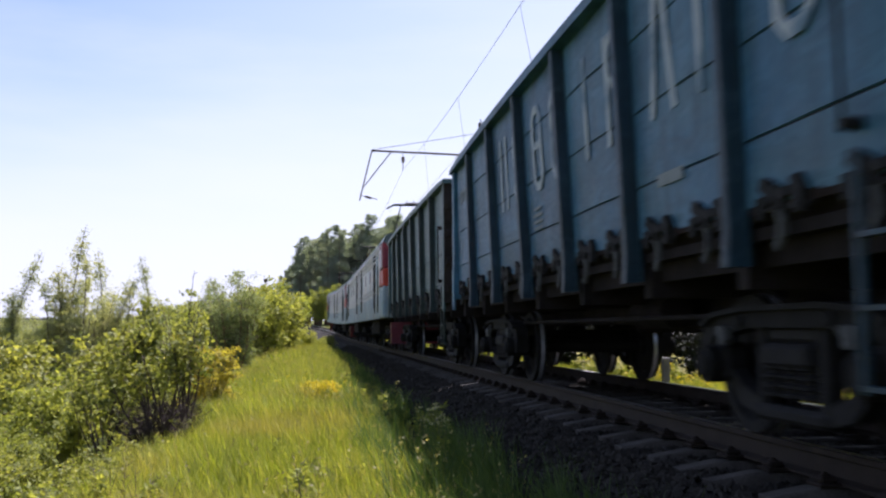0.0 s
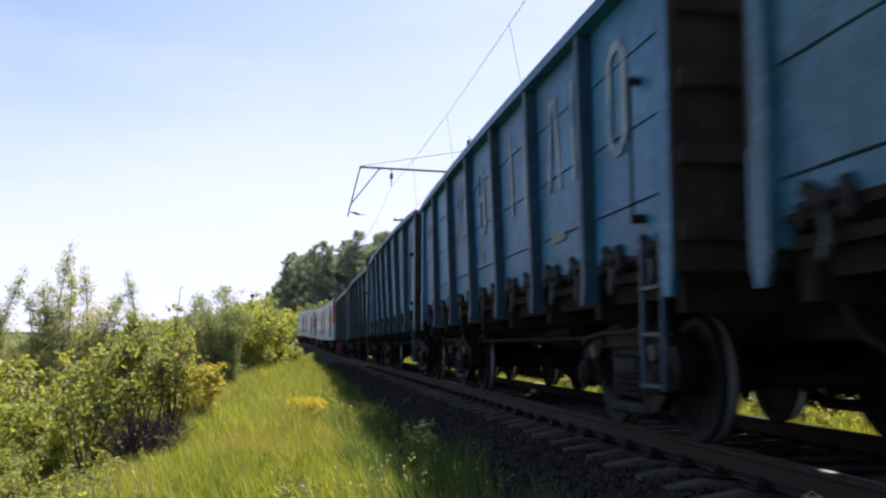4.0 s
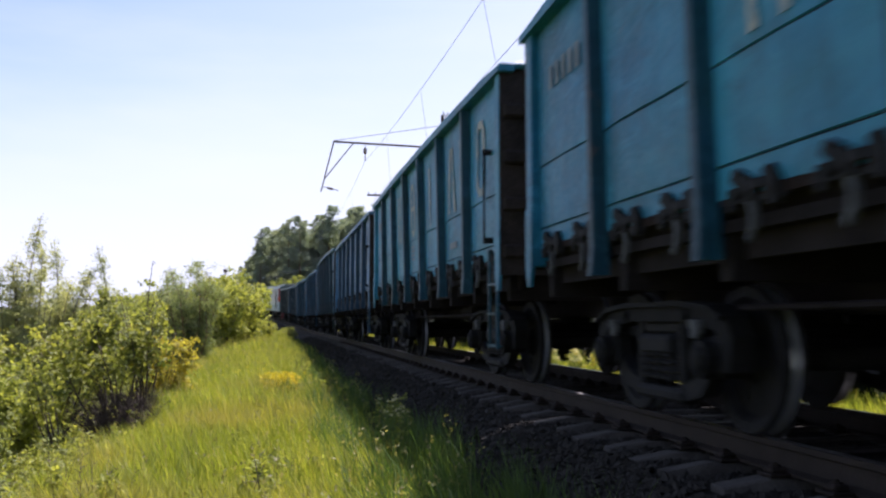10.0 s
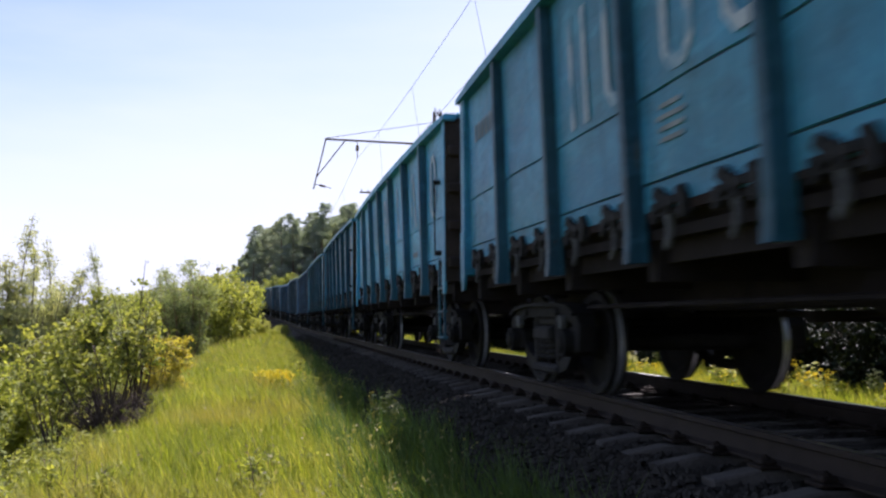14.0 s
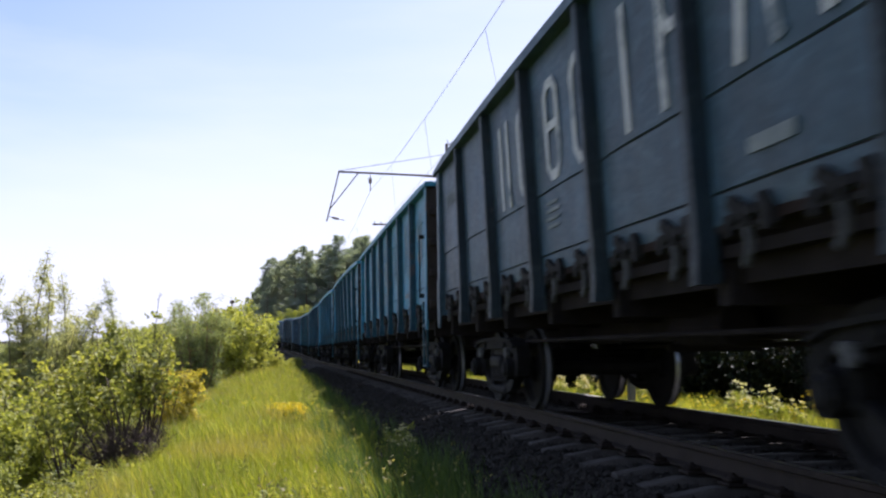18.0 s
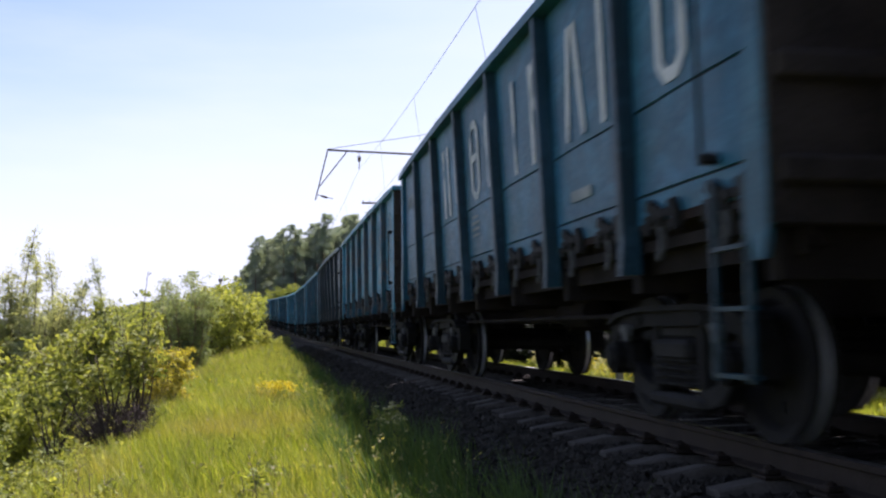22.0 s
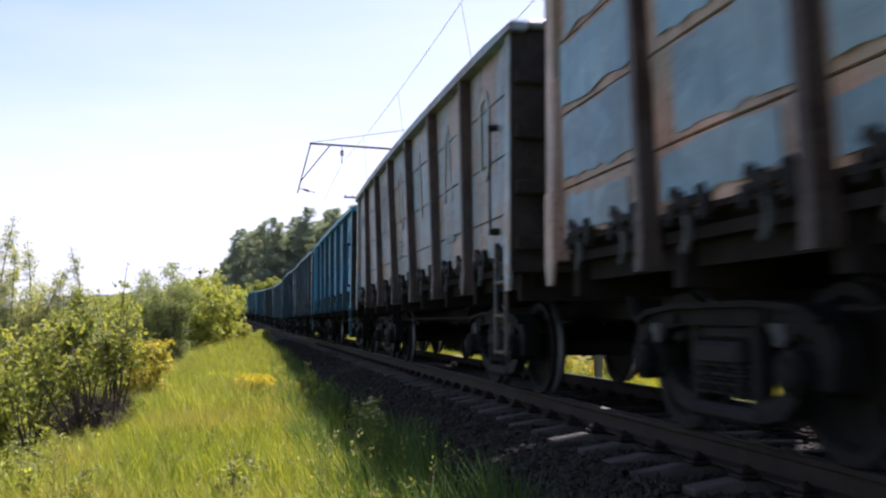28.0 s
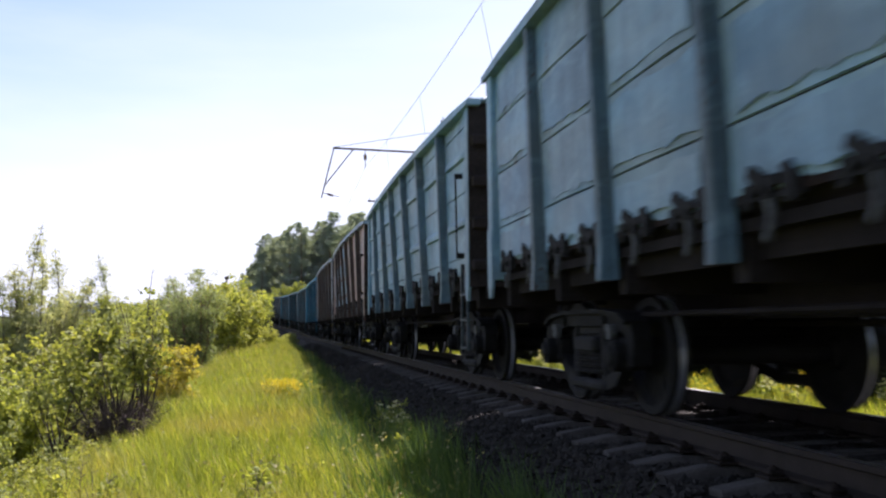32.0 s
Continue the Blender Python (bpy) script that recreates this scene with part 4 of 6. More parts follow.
def build_grass():
    rng = np.random.default_rng(21)
    out = []
    for y0, y1, l0, l1, count, h, w in ((-8, 3, -8.5, -2.0, 36000, 0.3, 0.012), (3, 14, -5.65, -2.35, 78000, 0.31, 0.0085), (14, 30, -5.7, -2.35, 66000, 0.34, 0.012), (30, 70, -6.0, -2.3, 34000, 0.42, 0.026), (70, 190, -9, -2.3, 16000, 0.38, 0.07),
                                        (3, 34, -9.0, -5.6, 8000, 0.22, 0.012), (34, 90, -14, -6, 14000, 0.45, 0.05), (0, 21, 2.6, 5.9, 22000, 0.31, 0.013), (21, 45, 2.7, 5.6, 18000, 0.19, 0.014), (45, 150, 2.7, 7, 12000, 0.3, 0.06)):
        y = rng.uniform(y0, y1, count)
        l = rng.uniform(l0, l1, count)
        x = line_x(y) + l
        tuft = np.clip(0.75 + 0.75 * lumps(x * 1.7, y * 1.5), 0.12, 1.2)
        fade = np.clip((np.abs(l) - 2.6) / 0.6, 0.02, 1) if l1 > -3 or l0 > 0 else 1
        keep = rng.random(count) < tuft * fade
        x, y = x[keep], y[keep]
        out.append(blades(rng, x, y, ground_z(x, y), h * (0.75 + 0.4 * tuft[keep]), w))
    tagged(new("grass", fast_mesh("grass", *joined(out), GRASS)), "tall yellow-green meadow grass on the sunny bank", "grass", kind="stuff")
    # leafy undergrowth on the slope below the grass
    m = 620
    cy = 6 + 24 * rng.random(m) ** 1.25
    cx = line_x(cy) - 5.55 - 2.4 * rng.random(m) ** 0.9
    size = rng.uniform(0.1, 0.3, m)
    k = rng.integers(0, m, 26000)
    P = np.stack([cx[k], cy[k], ground_z(cx[k], cy[k])], 1) + rng.normal(0, 0.8, (len(k), 3)) * np.stack([size[k], size[k], 0 * size[k]], 1)
    P[:, 2] += size[k] * np.abs(rng.normal(0.5, 0.55, len(k)))
    tagged(new("undergrowth", fast_mesh("undergrowth", *leaf_quads(rng, P, 0.06, 0.1, 0.5), LEAF)), "low leafy green undergrowth on the slope below the grass", "undergrowth", kind="stuff")
    # tall tufts along the foot of the ballast, the train's shade put into their green
    m = 520
    cy = 4.5 + 56 * rng.random(m) ** 1.5
    cl = -3.25 + 0.95 * rng.random(m) ** 1.15 + np.where((cy < 10.5) & (rng.random(m) < 0.5), 0.22, 0.0)
    k = rng.integers(0, m, 21000)
    y = cy[k] + rng.normal(0, 0.09, len(k))
    x = line_x(y) + cl[k] + rng.normal(0, 0.07, len(k))
    tufts = blades(rng, x, y, ground_z(x, y), (0.36 + 0.22 * rng.random(m))[k] * np.where(y < 14, 1.0, 0.85), 0.0085)
    tagged(new("couch_grass", fast_mesh("couch_grass", *tufts, GRASS_SHADE_TONED)), "tall grass tufts along the ballast edge, toned for the train's shade", "grass", kind="stuff")
    # dry stalks with pale heads, in drifts
    n = 6000
    y = 5 + 32 * rng.random(n) ** 1.1
    x = line_x(y) + rng.uniform(-5.7, -2.5, n)
    drift = 0.1 + 0.9 * np.clip(2.2 * lumps(x * 0.9 + 3, y * 0.55) - 0.1, 0, 1)
    keep = rng.random(n) < 0.42 * drift
    x, y = x[keep], y[keep]
    n = len(x)
    z = ground_z(x, y)
    V, F = blades(rng, x, y, z, 0.5, 0.005)
    heads = V.reshape(-1, 5, 3)[:, 4]
    P = np.repeat(heads, 5, 0) + rng.normal(0, 0.014, (n * 5, 3)) * (1, 1, 2.2)
    Q, G = leaf_quads(rng, P, 0.03, -0.8)
    T = np.concatenate([G[:, [0, 1, 2]], G[:, [0, 2, 3]]])
    tagged(new("grass_stalks", fast_mesh("grass_stalks", *joined([(V, F), (Q, T)]), SEED)), "pale seeding grass stalks among the meadow grass", "grass", kind="stuff")
    # yellow flowers in patches
    P = []
    for cx, cy, r, n in ((0.15, 17.3, 0.4, 26), (0.4, 17.7, 0.35, 10), (-0.6, 20, 0.7, 16), (7.6, 15.5, 0.9, 90), (7.4, 19.0, 0.8, 60)):
        x, y = rng.normal(cx, r * 0.6, n), rng.normal(cy, r * 1.2, n)
        P.append(np.stack([x, y, ground_z(x, y) + rng.uniform(0.3, 0.5, n)], 1))
    P = np.concatenate(P)
    P = np.repeat(P, 4, 0) + rng.normal(0, 0.008, (len(P) * 4, 3))
    tagged(new("yellow_flowers", fast_mesh("yellow_flowers", *leaf_quads(rng, P, 0.032, -0.3, 0.8), PETAL)), "yellow wild flowers blooming in the grass", "flowers", kind="stuff")


# ---- overhead line ----
def wire(name, points, radius, mat, parent, label=""):
    cu = bpy.data.curves.new(name, "CURVE")
    cu.dimensions, cu.bevel_depth, cu.bevel_resolution = "3D", radius, 1
    sp = cu.splines.new("POLY")
    sp.points.add(len(points) - 1)
    for p, q in zip(sp.points, points):
        p.co = (*q, 1)
    tmp = bpy.data.objects.new(name, cu)
    me = bpy.data.meshes.new_from_object(tmp)
    bpy.data.objects.remove(tmp)
    bpy.data.curves.remove(cu)
    me.materials.clear()
    me.materials.append(mat)
    ob = new(name, me)
    ob.parent = parent
    return tagged(ob, label)


MASTS = (-14.0, 41.0, 96.0, 151.0)


def rail_pt(y, l, z):
    return Vector((float(line_x(y)) + l, y, float(line_z(y)) + z))


def build_mast(y):
    mast = tagged(new("catenary_mast"), "brown steel lattice mast carrying a bracket over the railway line", "mast", "catenary masts")
    at = rail_pt(y, 0, 0)
    mast.matrix_basis = pose(at.x + 0.2, at.y, at.z)
    for x in (3.22, 3.5):
        bm = BM()
        box(bm, x - 0.05, -0.09, -1.0, x + 0.05, -0.06, 9.75)
        box(bm, x - 0.05, 0.06, -1.0, x + 0.05, 0.09, 9.75)
        box(bm, x - 0.012, -0.06, -1.0, x + 0.012, 0.06, 9.75)
        part("mast_leg", bm, MAST, mast)
    bm = BM()
    for k in range(21):
        z = -0.6 + 0.5 * k
        rod(bm, (3.22 if k % 2 else 3.5, -0.09, z), (3.5 if k % 2 else 3.22, -0.09, z + 0.5), 0.018, 0.018, 5)
        rod(bm, (3.5 if k % 2 else 3.22, 0.09, z), (3.22 if k % 2 else 3.5, 0.09, z + 0.5), 0.018, 0.018, 5)
    part("lattice", bm, MAST, mast)
    bm = BM()
    rod(bm, (3.25, 0, 8.28), (-1.56, 0, 8.42), 0.045)
    rod(bm, (3.25, 0, 8.2), (1.9, 0, 8.3), 0.02)
    part("bracket", bm, MAST, mast, "brown tubular bracket arm")
    bm = BM()
    rod(bm, (-1.52, 0, 8.42), (-2.05, 0, 6.24), 0.028)
    rod(bm, (-0.68, 0, 8.38), (-1.93, 0, 6.76), 0.024)
    part("stay", bm, MAST, mast, "hanging stay of thin tube")
    bm = BM()
    rod(bm, (-1.98, 0, 6.46), (-1.3, 0, 6.3), 0.016)
    rod(bm, (-1.8, 0, 6.42), (-1.55, 0, 6.35), 0.05, 0.05)
    part("registration_arm", bm, MAST, mast)
    part("tie_wire", rod(BM(), (3.3, 0, 9.3), (-1.5, 0, 8.46), 0.012), WIRE, mast)
    bm = BM()
    rod(bm, (-0.17, 0, 8.38), (-0.17, 0, 8.2), 0.015)
    for k in range(3):
        rod(bm, (-0.17, 0, 8.15 - 0.08 * k), (-0.17, 0, 8.09 - 0.08 * k), 0.09, 0.05, 10)
    rod(bm, (-0.17, 0, 8.2), (-0.17, 0, 7.6), 0.02)
    part("insulator", bm, PORCELAIN, mast, "brown ribbed insulator")


def build_catenary():
    for y in MASTS[:2]:
        build_mast(y)
    line = tagged(new("overhead_line"), "thin overhead contact and carrier wires above the track", "overhead wires")
    carrier, contact = [], []
    for a, b in zip(MASTS, MASTS[1:]):
        for k in range(20):
            f = k / 20
            y = a + (b - a) * f
            sag = 0.8 * 4 * f * (1 - f)
            carrier.append(rail_pt(y, 0.03, 7.62 - sag))
            contact.append(rail_pt(y, 0.3 + 0.15 * math.cos(math.pi * f), 5.6))
    wire("carrier_wire", carrier, 0.0065, WIRE, line)
    wire("contact_wire", contact, 0.006, WIRE, line)
    for a, b in zip(MASTS[:2], MASTS[1:]):
        for k in range(1, 7):
            f = k / 7
            y = a + (b - a) * f
            sag = 0.8 * 4 * f * (1 - f)
            wire("dropper", [rail_pt(y, 0.03, 7.62 - sag), rail_pt(y, 0.3 + 0.15 * math.cos(math.pi * f), 5.6)], 0.004, WIRE, line)
    arm = tagged(new("line_arm"), "grey steel mast with a short cross arm beside the line", "mast")
    arm.matrix_basis = pose(*rail_pt(56.0, 0.25, 0.1))
    part("pole", rod(BM(), (2.9, 0, -0.8), (2.9, 0, 8.15), 0.12, 0.09, 10), CONCRETE, arm, smooth=True)
    bm = BM()
    box(bm, 1.4, -0.05, 7.96, 3.1, 0.05, 8.06, 0.01)
    for x in (1.5, 1.9):
        rod(bm, (x, 0, 8.05), (x, 0, 8.2), 0.03, 0.02, 6)
    part("cross_arm", bm, MAST, arm)
    signal = tagged(new("signal_post"), "thin grey post with a small dark box on top", "post")
    signal.matrix_basis = pose(-3.0, 62.0, -1.6)
    part("shaft", rod(BM(), (0, 0, 0), (0, 0, 5.4), 0.05, 0.04, 8), GALV, signal)
    part("box", box(BM(), -0.13, -0.1, 5.4, 0.13, 0.1, 5.6, 0.03), MAST, signal)
    post = tagged(new("marker_post"), "short pale concrete marker post in the trackside grass", "post")
    post.matrix_basis = pose(*rail_pt(18.8, 3.25, -0.5))
    part("shaft", box(BM(), -0.07, -0.07, -0.2, 0.07, 0.07, 0.62, 0.015), CONCRETE, post)


# ---- wagons: y ahead, x to the right, z over the rail top ----
WAGON, SIDE, IN = 13.92, 1.5, 0.09
POSTS = (-4.5, -2.7, -0.9, 0.9, 2.7, 4.5)
BAYS = ((-6.22, -4.58), (-4.42, -2.78), (-2.62, -0.98), (-0.82, 0.82), (0.98, 2.62), (2.78, 4.42), (4.58, 6.22))
PAINT = rough_mat("plain_wagon_grey", (0.1, 0.11, 0.12), (0.2, 0.21, 0.22), 2, 0.6)


def panel_mesh(seed, seams, ribs):
    """A pressed side sheet 1.64 m long with level seams or swages and dents, facing -x."""
    rng = np.random.default_rng(seed)
    prof = [(0.0, 1.38)]
    for z in seams:
        prof += [(0.0, z - 0.009), (0.012, z - 0.006), (0.012, z + 0.003), (-0.004, z + 0.009)]
    for z in ribs:
        prof += [(0.0, z - 0.06), (-0.045, z - 0.045), (-0.045, z + 0.01), (0.0, z + 0.07)]
    prof = sorted(prof + [(0.0, 1.46), (0.0, 1.95), (0.0, 2.7), (0.0, 3.15), (0.0, 3.4)], key=lambda p: p[1])
    ys = np.array([-0.9, -0.7, -0.56, -0.28, 0.0, 0.28, 0.56, 0.7, 0.9])
    V = []
    for y in ys:
        for d, z in prof:
            inner = max(0.0, 1 - (abs(y) / 0.83) ** 4) * max(0, 1 - abs((z - 2.4) / 1.0) ** 4)
            d = d * min(1.0, max(0.0, (0.72 - abs(y)) / 0.16)) if d < -0.03 else d
            V.append((d - inner * (0.008 + 0.009 * math.sin(3.1 * y + 2.3 * z + seed) * math.sin(2.2 * z - y + 2 * seed)) + rng.normal(0, 0.002), y, z))
    V = np.array(V)
    back = V + (0.035, 0, 0)
    k, n = len(prof), len(V)
    i = (np.arange(len(ys) - 1)[:, None] * k + np.arange(k - 1)).ravel()
    F = np.stack([i, i + 1, i + k + 1, i + k], 1)
    me = fast_mesh("side_panel", np.concatenate([V, back]), np.concatenate([F, F[:, ::-1] + n]), PAINT)
    groove = np.array([1 if abs(prof[q % k][0] - 0.012) < 1e-6 and abs(prof[q % k + 1][0] - 0.012) < 1e-6 else 0 for q in i] + [0] * len(F), np.int32)
    me.materials.append(UNDER)
    me.polygons.foreach_set("material_index", groove)
    return me


PANELS = {"flat": [panel_mesh(k, (1.56, 2.12), ()) for k in range(3)], "seamed": [panel_mesh(5 + k, (1.76, 2.32, 2.88), ()) for k in range(3)], "ribbed": [panel_mesh(9 + k, (1.6, 2.4, 3.2), (2.03, 2.86)) for k in range(2)]}


def bogie_frame():
    """One cast side frame, in the plane x = 0, with its outer face towards -x."""
    bm = BM()
    arch = [(-1.17, 0.4), (-1.2, 0.62), (-1.13, 0.75), (-0.95, 0.82), (-0.5, 0.855)]
    arch += [(-y, z) for y, z in arch[::-1]]
    under = [(1.06, 0.4), (1.05, 0.58), (0.97, 0.66), (0.46, 0.715)]
    under += [(-y, z) for y, z in under[::-1]]
    prism(bm, arch + under, -0.08, 0.08)
    # raised lip along the upper edge
    lip = [(-1.13, 0.75), (-0.95, 0.82), (-0.5, 0.855), (0.5, 0.855), (0.95, 0.82), (1.13, 0.75), (1.1, 0.72), (0.93, 0.785), (0.5, 0.82), (-0.5, 0.82), (-0.93, 0.785), (-1.1, 0.72)]
    prism(bm, lip, -0.125, -0.078)
    for s in (-1, 1):
        box(bm, -0.09, s * 0.925 - 0.15, 0.36, 0.09, s * 0.925 + 0.15, 0.62, 0.04)
        rod(bm, (-0.17, s * 0.925, 0.475), (0.1, s * 0.925, 0.475), 0.125, 0.125, 14)
        rod(bm, (-0.2, s * 0.925, 0.475), (-0.17, s * 0.925, 0.475), 0.075, 0.1, 10)
        rod(bm, (-0.11, s * 0.55, 0.76), (-0.07, s * 0.55, 0.76), 0.04, 0.04, 8)
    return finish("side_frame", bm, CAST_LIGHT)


def frame_bottom():
    """The lower half of a side frame: columns, sloping ties and spring seat."""
    bm = BM()
    for s in (-1, 1):
        box(bm, -0.045, s * 0.37 - 0.045, 0.2, 0.075, s * 0.37 + 0.045, 0.74, 0.02)
        prism(bm, [(s * 0.84, 0.37), (s * 0.8, 0.46), (s * 0.6, 0.34), (s * 0.38, 0.27), (s * 0.42, 0.17), (s * 0.66, 0.22)], -0.04, 0.07)
    box(bm, -0.07, -0.44, 0.15, 0.09, 0.44, 0.25, 0.03)
    box(bm, -0.03, -0.3, 0.63, 0.06, 0.3, 0.72, 0.02)
    return finish("frame_bottom", bm, CAST)


def lug_mesh():
    """A grey lug over an axle box."""
    bm = BM()
    prism(bm, [(-0.07, 0.64), (-0.06, 0.72), (0.05, 0.73), (0.08, 0.69), (0.04, 0.66), (0.03, 0.61), (-0.04, 0.6)], -0.13, -0.08)
    return finish("lug", bm, HOOK)


def spring_mesh():
    bm = BM()
    rings = [(0.29, 0.04)]
    for k in range(6):
        z = 0.3 + k * 0.054
        rings += [(z, 0.06), (z + 0.008, 0.088), (z + 0.026, 0.088), (z + 0.034, 0.06)]
    rings.append((0.63, 0.04))
    V = [[bm.verts.new((r * math.cos(a), r * math.sin(a), z)) for a in (2 * math.pi * k / 9 for k in range(9))] for z, r in rings]
    for p, q in zip(V, V[1:]):
        for k in range(9):
            bm.faces.new((p[k], p[(k + 1) % 9], q[(k + 1) % 9], q[k]))
    return finish("spring", bm, CAST)


def lathe(bm, x, rings, n=28):
    """A turned body about the x axis, from (offset, radius) rings; returns its rows of faces."""
    V = [[bm.verts.new((x + dx, r * math.cos(a), r * math.sin(a))) for a in (2 * math.pi * k / n for k in range(n))] for dx, r in rings]
    rows = [[bm.faces.new((p[k], p[(k + 1) % n], q[(k + 1) % n], q[k])) for k in range(n)] for p, q in zip(V, V[1:])]
    bm.faces.new(V[0])
    bm.faces.new(V[-1])
    return rows


def wheelset_mesh(radius=0.475, gauge=0.797):
    bm = BM()
    k = radius / 0.475
    bright = []
    for s in (-1, 1):
        rows = lathe(bm, s * gauge, [(s * 0.075, 0.05), (s * 0.075, 0.13 * k), (s * 0.02, 0.16 * k), (s * 0.0, 0.36 * k), (s * 0.06, 0.4 * k), (s * 0.065, 0.468 * k), (s * 0.01, 0.472 * k), (s * -0.035, 0.476 * k), (s * -0.05, 0.503 * k), (s * -0.07, 0.49 * k), (s * -0.07, 0.4 * k), (s * -0.03, 0.35 * k), (s * -0.03, 0.15 * k), (s * -0.09, 0.12 * k), (s * -0.09, 0.05)])
        bright += rows[6]
    rod(bm, (-1.0, 0, 0), (1.0, 0, 0), 0.08, 0.08, 12)
    # bolted brackets that show the turning
    for s in (-1, 1):
        for a in range(3):
            c, d = math.cos(a * 2.094), math.sin(a * 2.094)
            box(bm, s * gauge + s * 0.005 - 0.02, 0.25 * k * c - 0.04, 0.25 * k * d - 0.04, s * gauge + s * 0.005 + 0.03, 0.25 * k * c + 0.04, 0.25 * k * d + 0.04)
    for f in bright:
        f.material_index = 1
    me = finish("wheelset", bm, CAST)
    me.materials.append(TREAD)
    return me


PATCH = paint("pale_blue_patch", (0.17, 0.275, 0.35), 0.25, 0.4, (0.2, 0.13, 0.1))
SHARED = {}
FLANGE = rough_mat("rusty_hatch_flange", (0.008, 0.006, 0.0055), (0.03, 0.02, 0.017), 7, 0.85, 0, 0.4, 50, shine=0.08)
HOOK = rough_mat("dirty_hatch_hook", (0.018, 0.02, 0.022), (0.1, 0.108, 0.112), 6, 0.7, 0, 0.3, 40, shine=0.2)


def shared(key, make):
    if key not in SHARED:
        SHARED[key] = make()
    return SHARED[key]


def bolster_mesh():
    bm = BM()
    box(bm, -1.0, -0.2, 0.5, 1.0, 0.2, 0.7, 0.04)
    box(bm, -1.115, -0.29, 0.475, 1.115, 0.29, 0.62, 0.03)
    rod(bm, (0, 0, 0.7), (0, 0, 0.95), 0.2, 0.2, 14)
    for s in (-1, 1):
        rod(bm, (-0.75, s * 0.4, 0.42), (0.75, s * 0.4, 0.42), 0.045)
        for x in (-0.797, 0.797):
            box(bm, x - 0.04, s * 0.4 - 0.02, 0.3, x + 0.04, s * 0.43 + 0.02, 0.6)
    return finish("bogie", bm, CAST)


def add_bogie(parent, y, spacing=1.85):
    """A two-axle bogie; its wheelsets turn."""
    bogie = part("bogie", shared("bolster", bolster_mesh), None, parent, "near-black cast steel bogie", pose(0, y, 0))
    for x in (-1.02, 1.02):
        part("side_frame", shared("frame", bogie_frame), None, bogie, at=pose(x, 0, 0, 0, 0, 0 if x < 0 else 180))
        part("frame_bottom", shared("bottom", frame_bottom), None, bogie, at=pose(x, 0, 0, 0, 0, 0 if x < 0 else 180))
        for y in (-0.76, 0.76):
            part("lug", shared("lug", lug_mesh), None, bogie, "grey lug over an axle box", at=pose(x, y, 0) if x < 0 else pose(x, y, 0, 0, 0, 180))
        for y in (-0.2, 0.0, 0.2):
            part("spring", shared("spring", spring_mesh), None, bogie, at=pose(x, y, 0))
    for s in (-1, 1):
        part("wheelset", shared("wheels", wheelset_mesh), None, bogie, "dark wheels with polished rims", pose(0, s * spacing / 2, 0.475))


def post_mesh():
    bm = BM()
    o = [(-1.49, -0.085), (-1.51, -0.085), (-1.513, -0.058), (-1.595, -0.05), (-1.605, -0.04), (-1.605, 0.04), (-1.595, 0.05), (-1.513, 0.058), (-1.51, 0.085), (-1.49, 0.085)]
    rows = [[bm.verts.new((x - (0.02 if z < 1.2 and x < -1.55 else 0), y, z)) for x, y in o] for z in (1.06, 1.28, 2.3, 3.37)]
    n = len(o)
    for p, q in zip(rows, rows[1:]):
        for i in range(n):
            bm.faces.new((p[i], p[(i + 1) % n], q[(i + 1) % n], q[i]))
    bm.faces.new(rows[0])
    bm.faces.new(rows[-1])
    return finish("post", bm, PAINT)


def corner_mesh(out):
    """A corner post with its pointed foot; out is +1 or -1, the end of the wagon at which it stands."""
    bm = BM()
    box(bm, -1.585, min(-0.16 * out, 0.03 * out), 1.22, -1.42, max(-0.16 * out, 0.03 * out), 3.42, 0.012)
    prism(bm, [(y * out, z) for y, z in ((-0.15, 1.75), (-0.16, 1.5), (-0.16, 1.2), (-0.09, 1.04), (0.0, 1.04), (0.05, 1.2), (0.05, 1.75))], -1.592, -1.56)
    return finish("corner_post", bm, PAINT)


def add_patches(panel):
    """Repainted pale blue patches between the seams of a peeled tan sheet."""
    rng = random.Random(round(37 * panel.matrix_basis.translation.y))
    front = panel.matrix_basis.translation.y > -1.0
    for z0, z1 in ((1.44, 1.71), (1.8, 2.27), (2.37, 2.83), (2.93, 3.3)):
        if not front or rng.random() > (0.35 if z0 > 2.9 else 0.95):
            continue
        w = rng.uniform(0.58, 0.74)
        y = rng.uniform(-0.76 + w, 0.76 - w)
        a, b = z0 - 0.03 + rng.uniform(0.0, 0.05), z1 + 0.03 - rng.uniform(0.0, 0.06)
        n = 9
        top = [(y - w + 2 * w * k / n, b + rng.uniform(-0.025, 0.025)) for k in range(n + 1)]
        low = [(y + w - 2 * w * k / n, a + rng.uniform(-0.025, 0.025)) for k in range(n + 1)]
        part("paint_patch", prism(BM(), low + top, -0.024, -0.019), PATCH, panel, "pale blue repainted patch")


def bow_at(bow, y):
    """How far a bowed side stands out at its top, y metres from the wagon's middle."""
    return bow * max(0.0, 1 - (y / 6.45) ** 2)


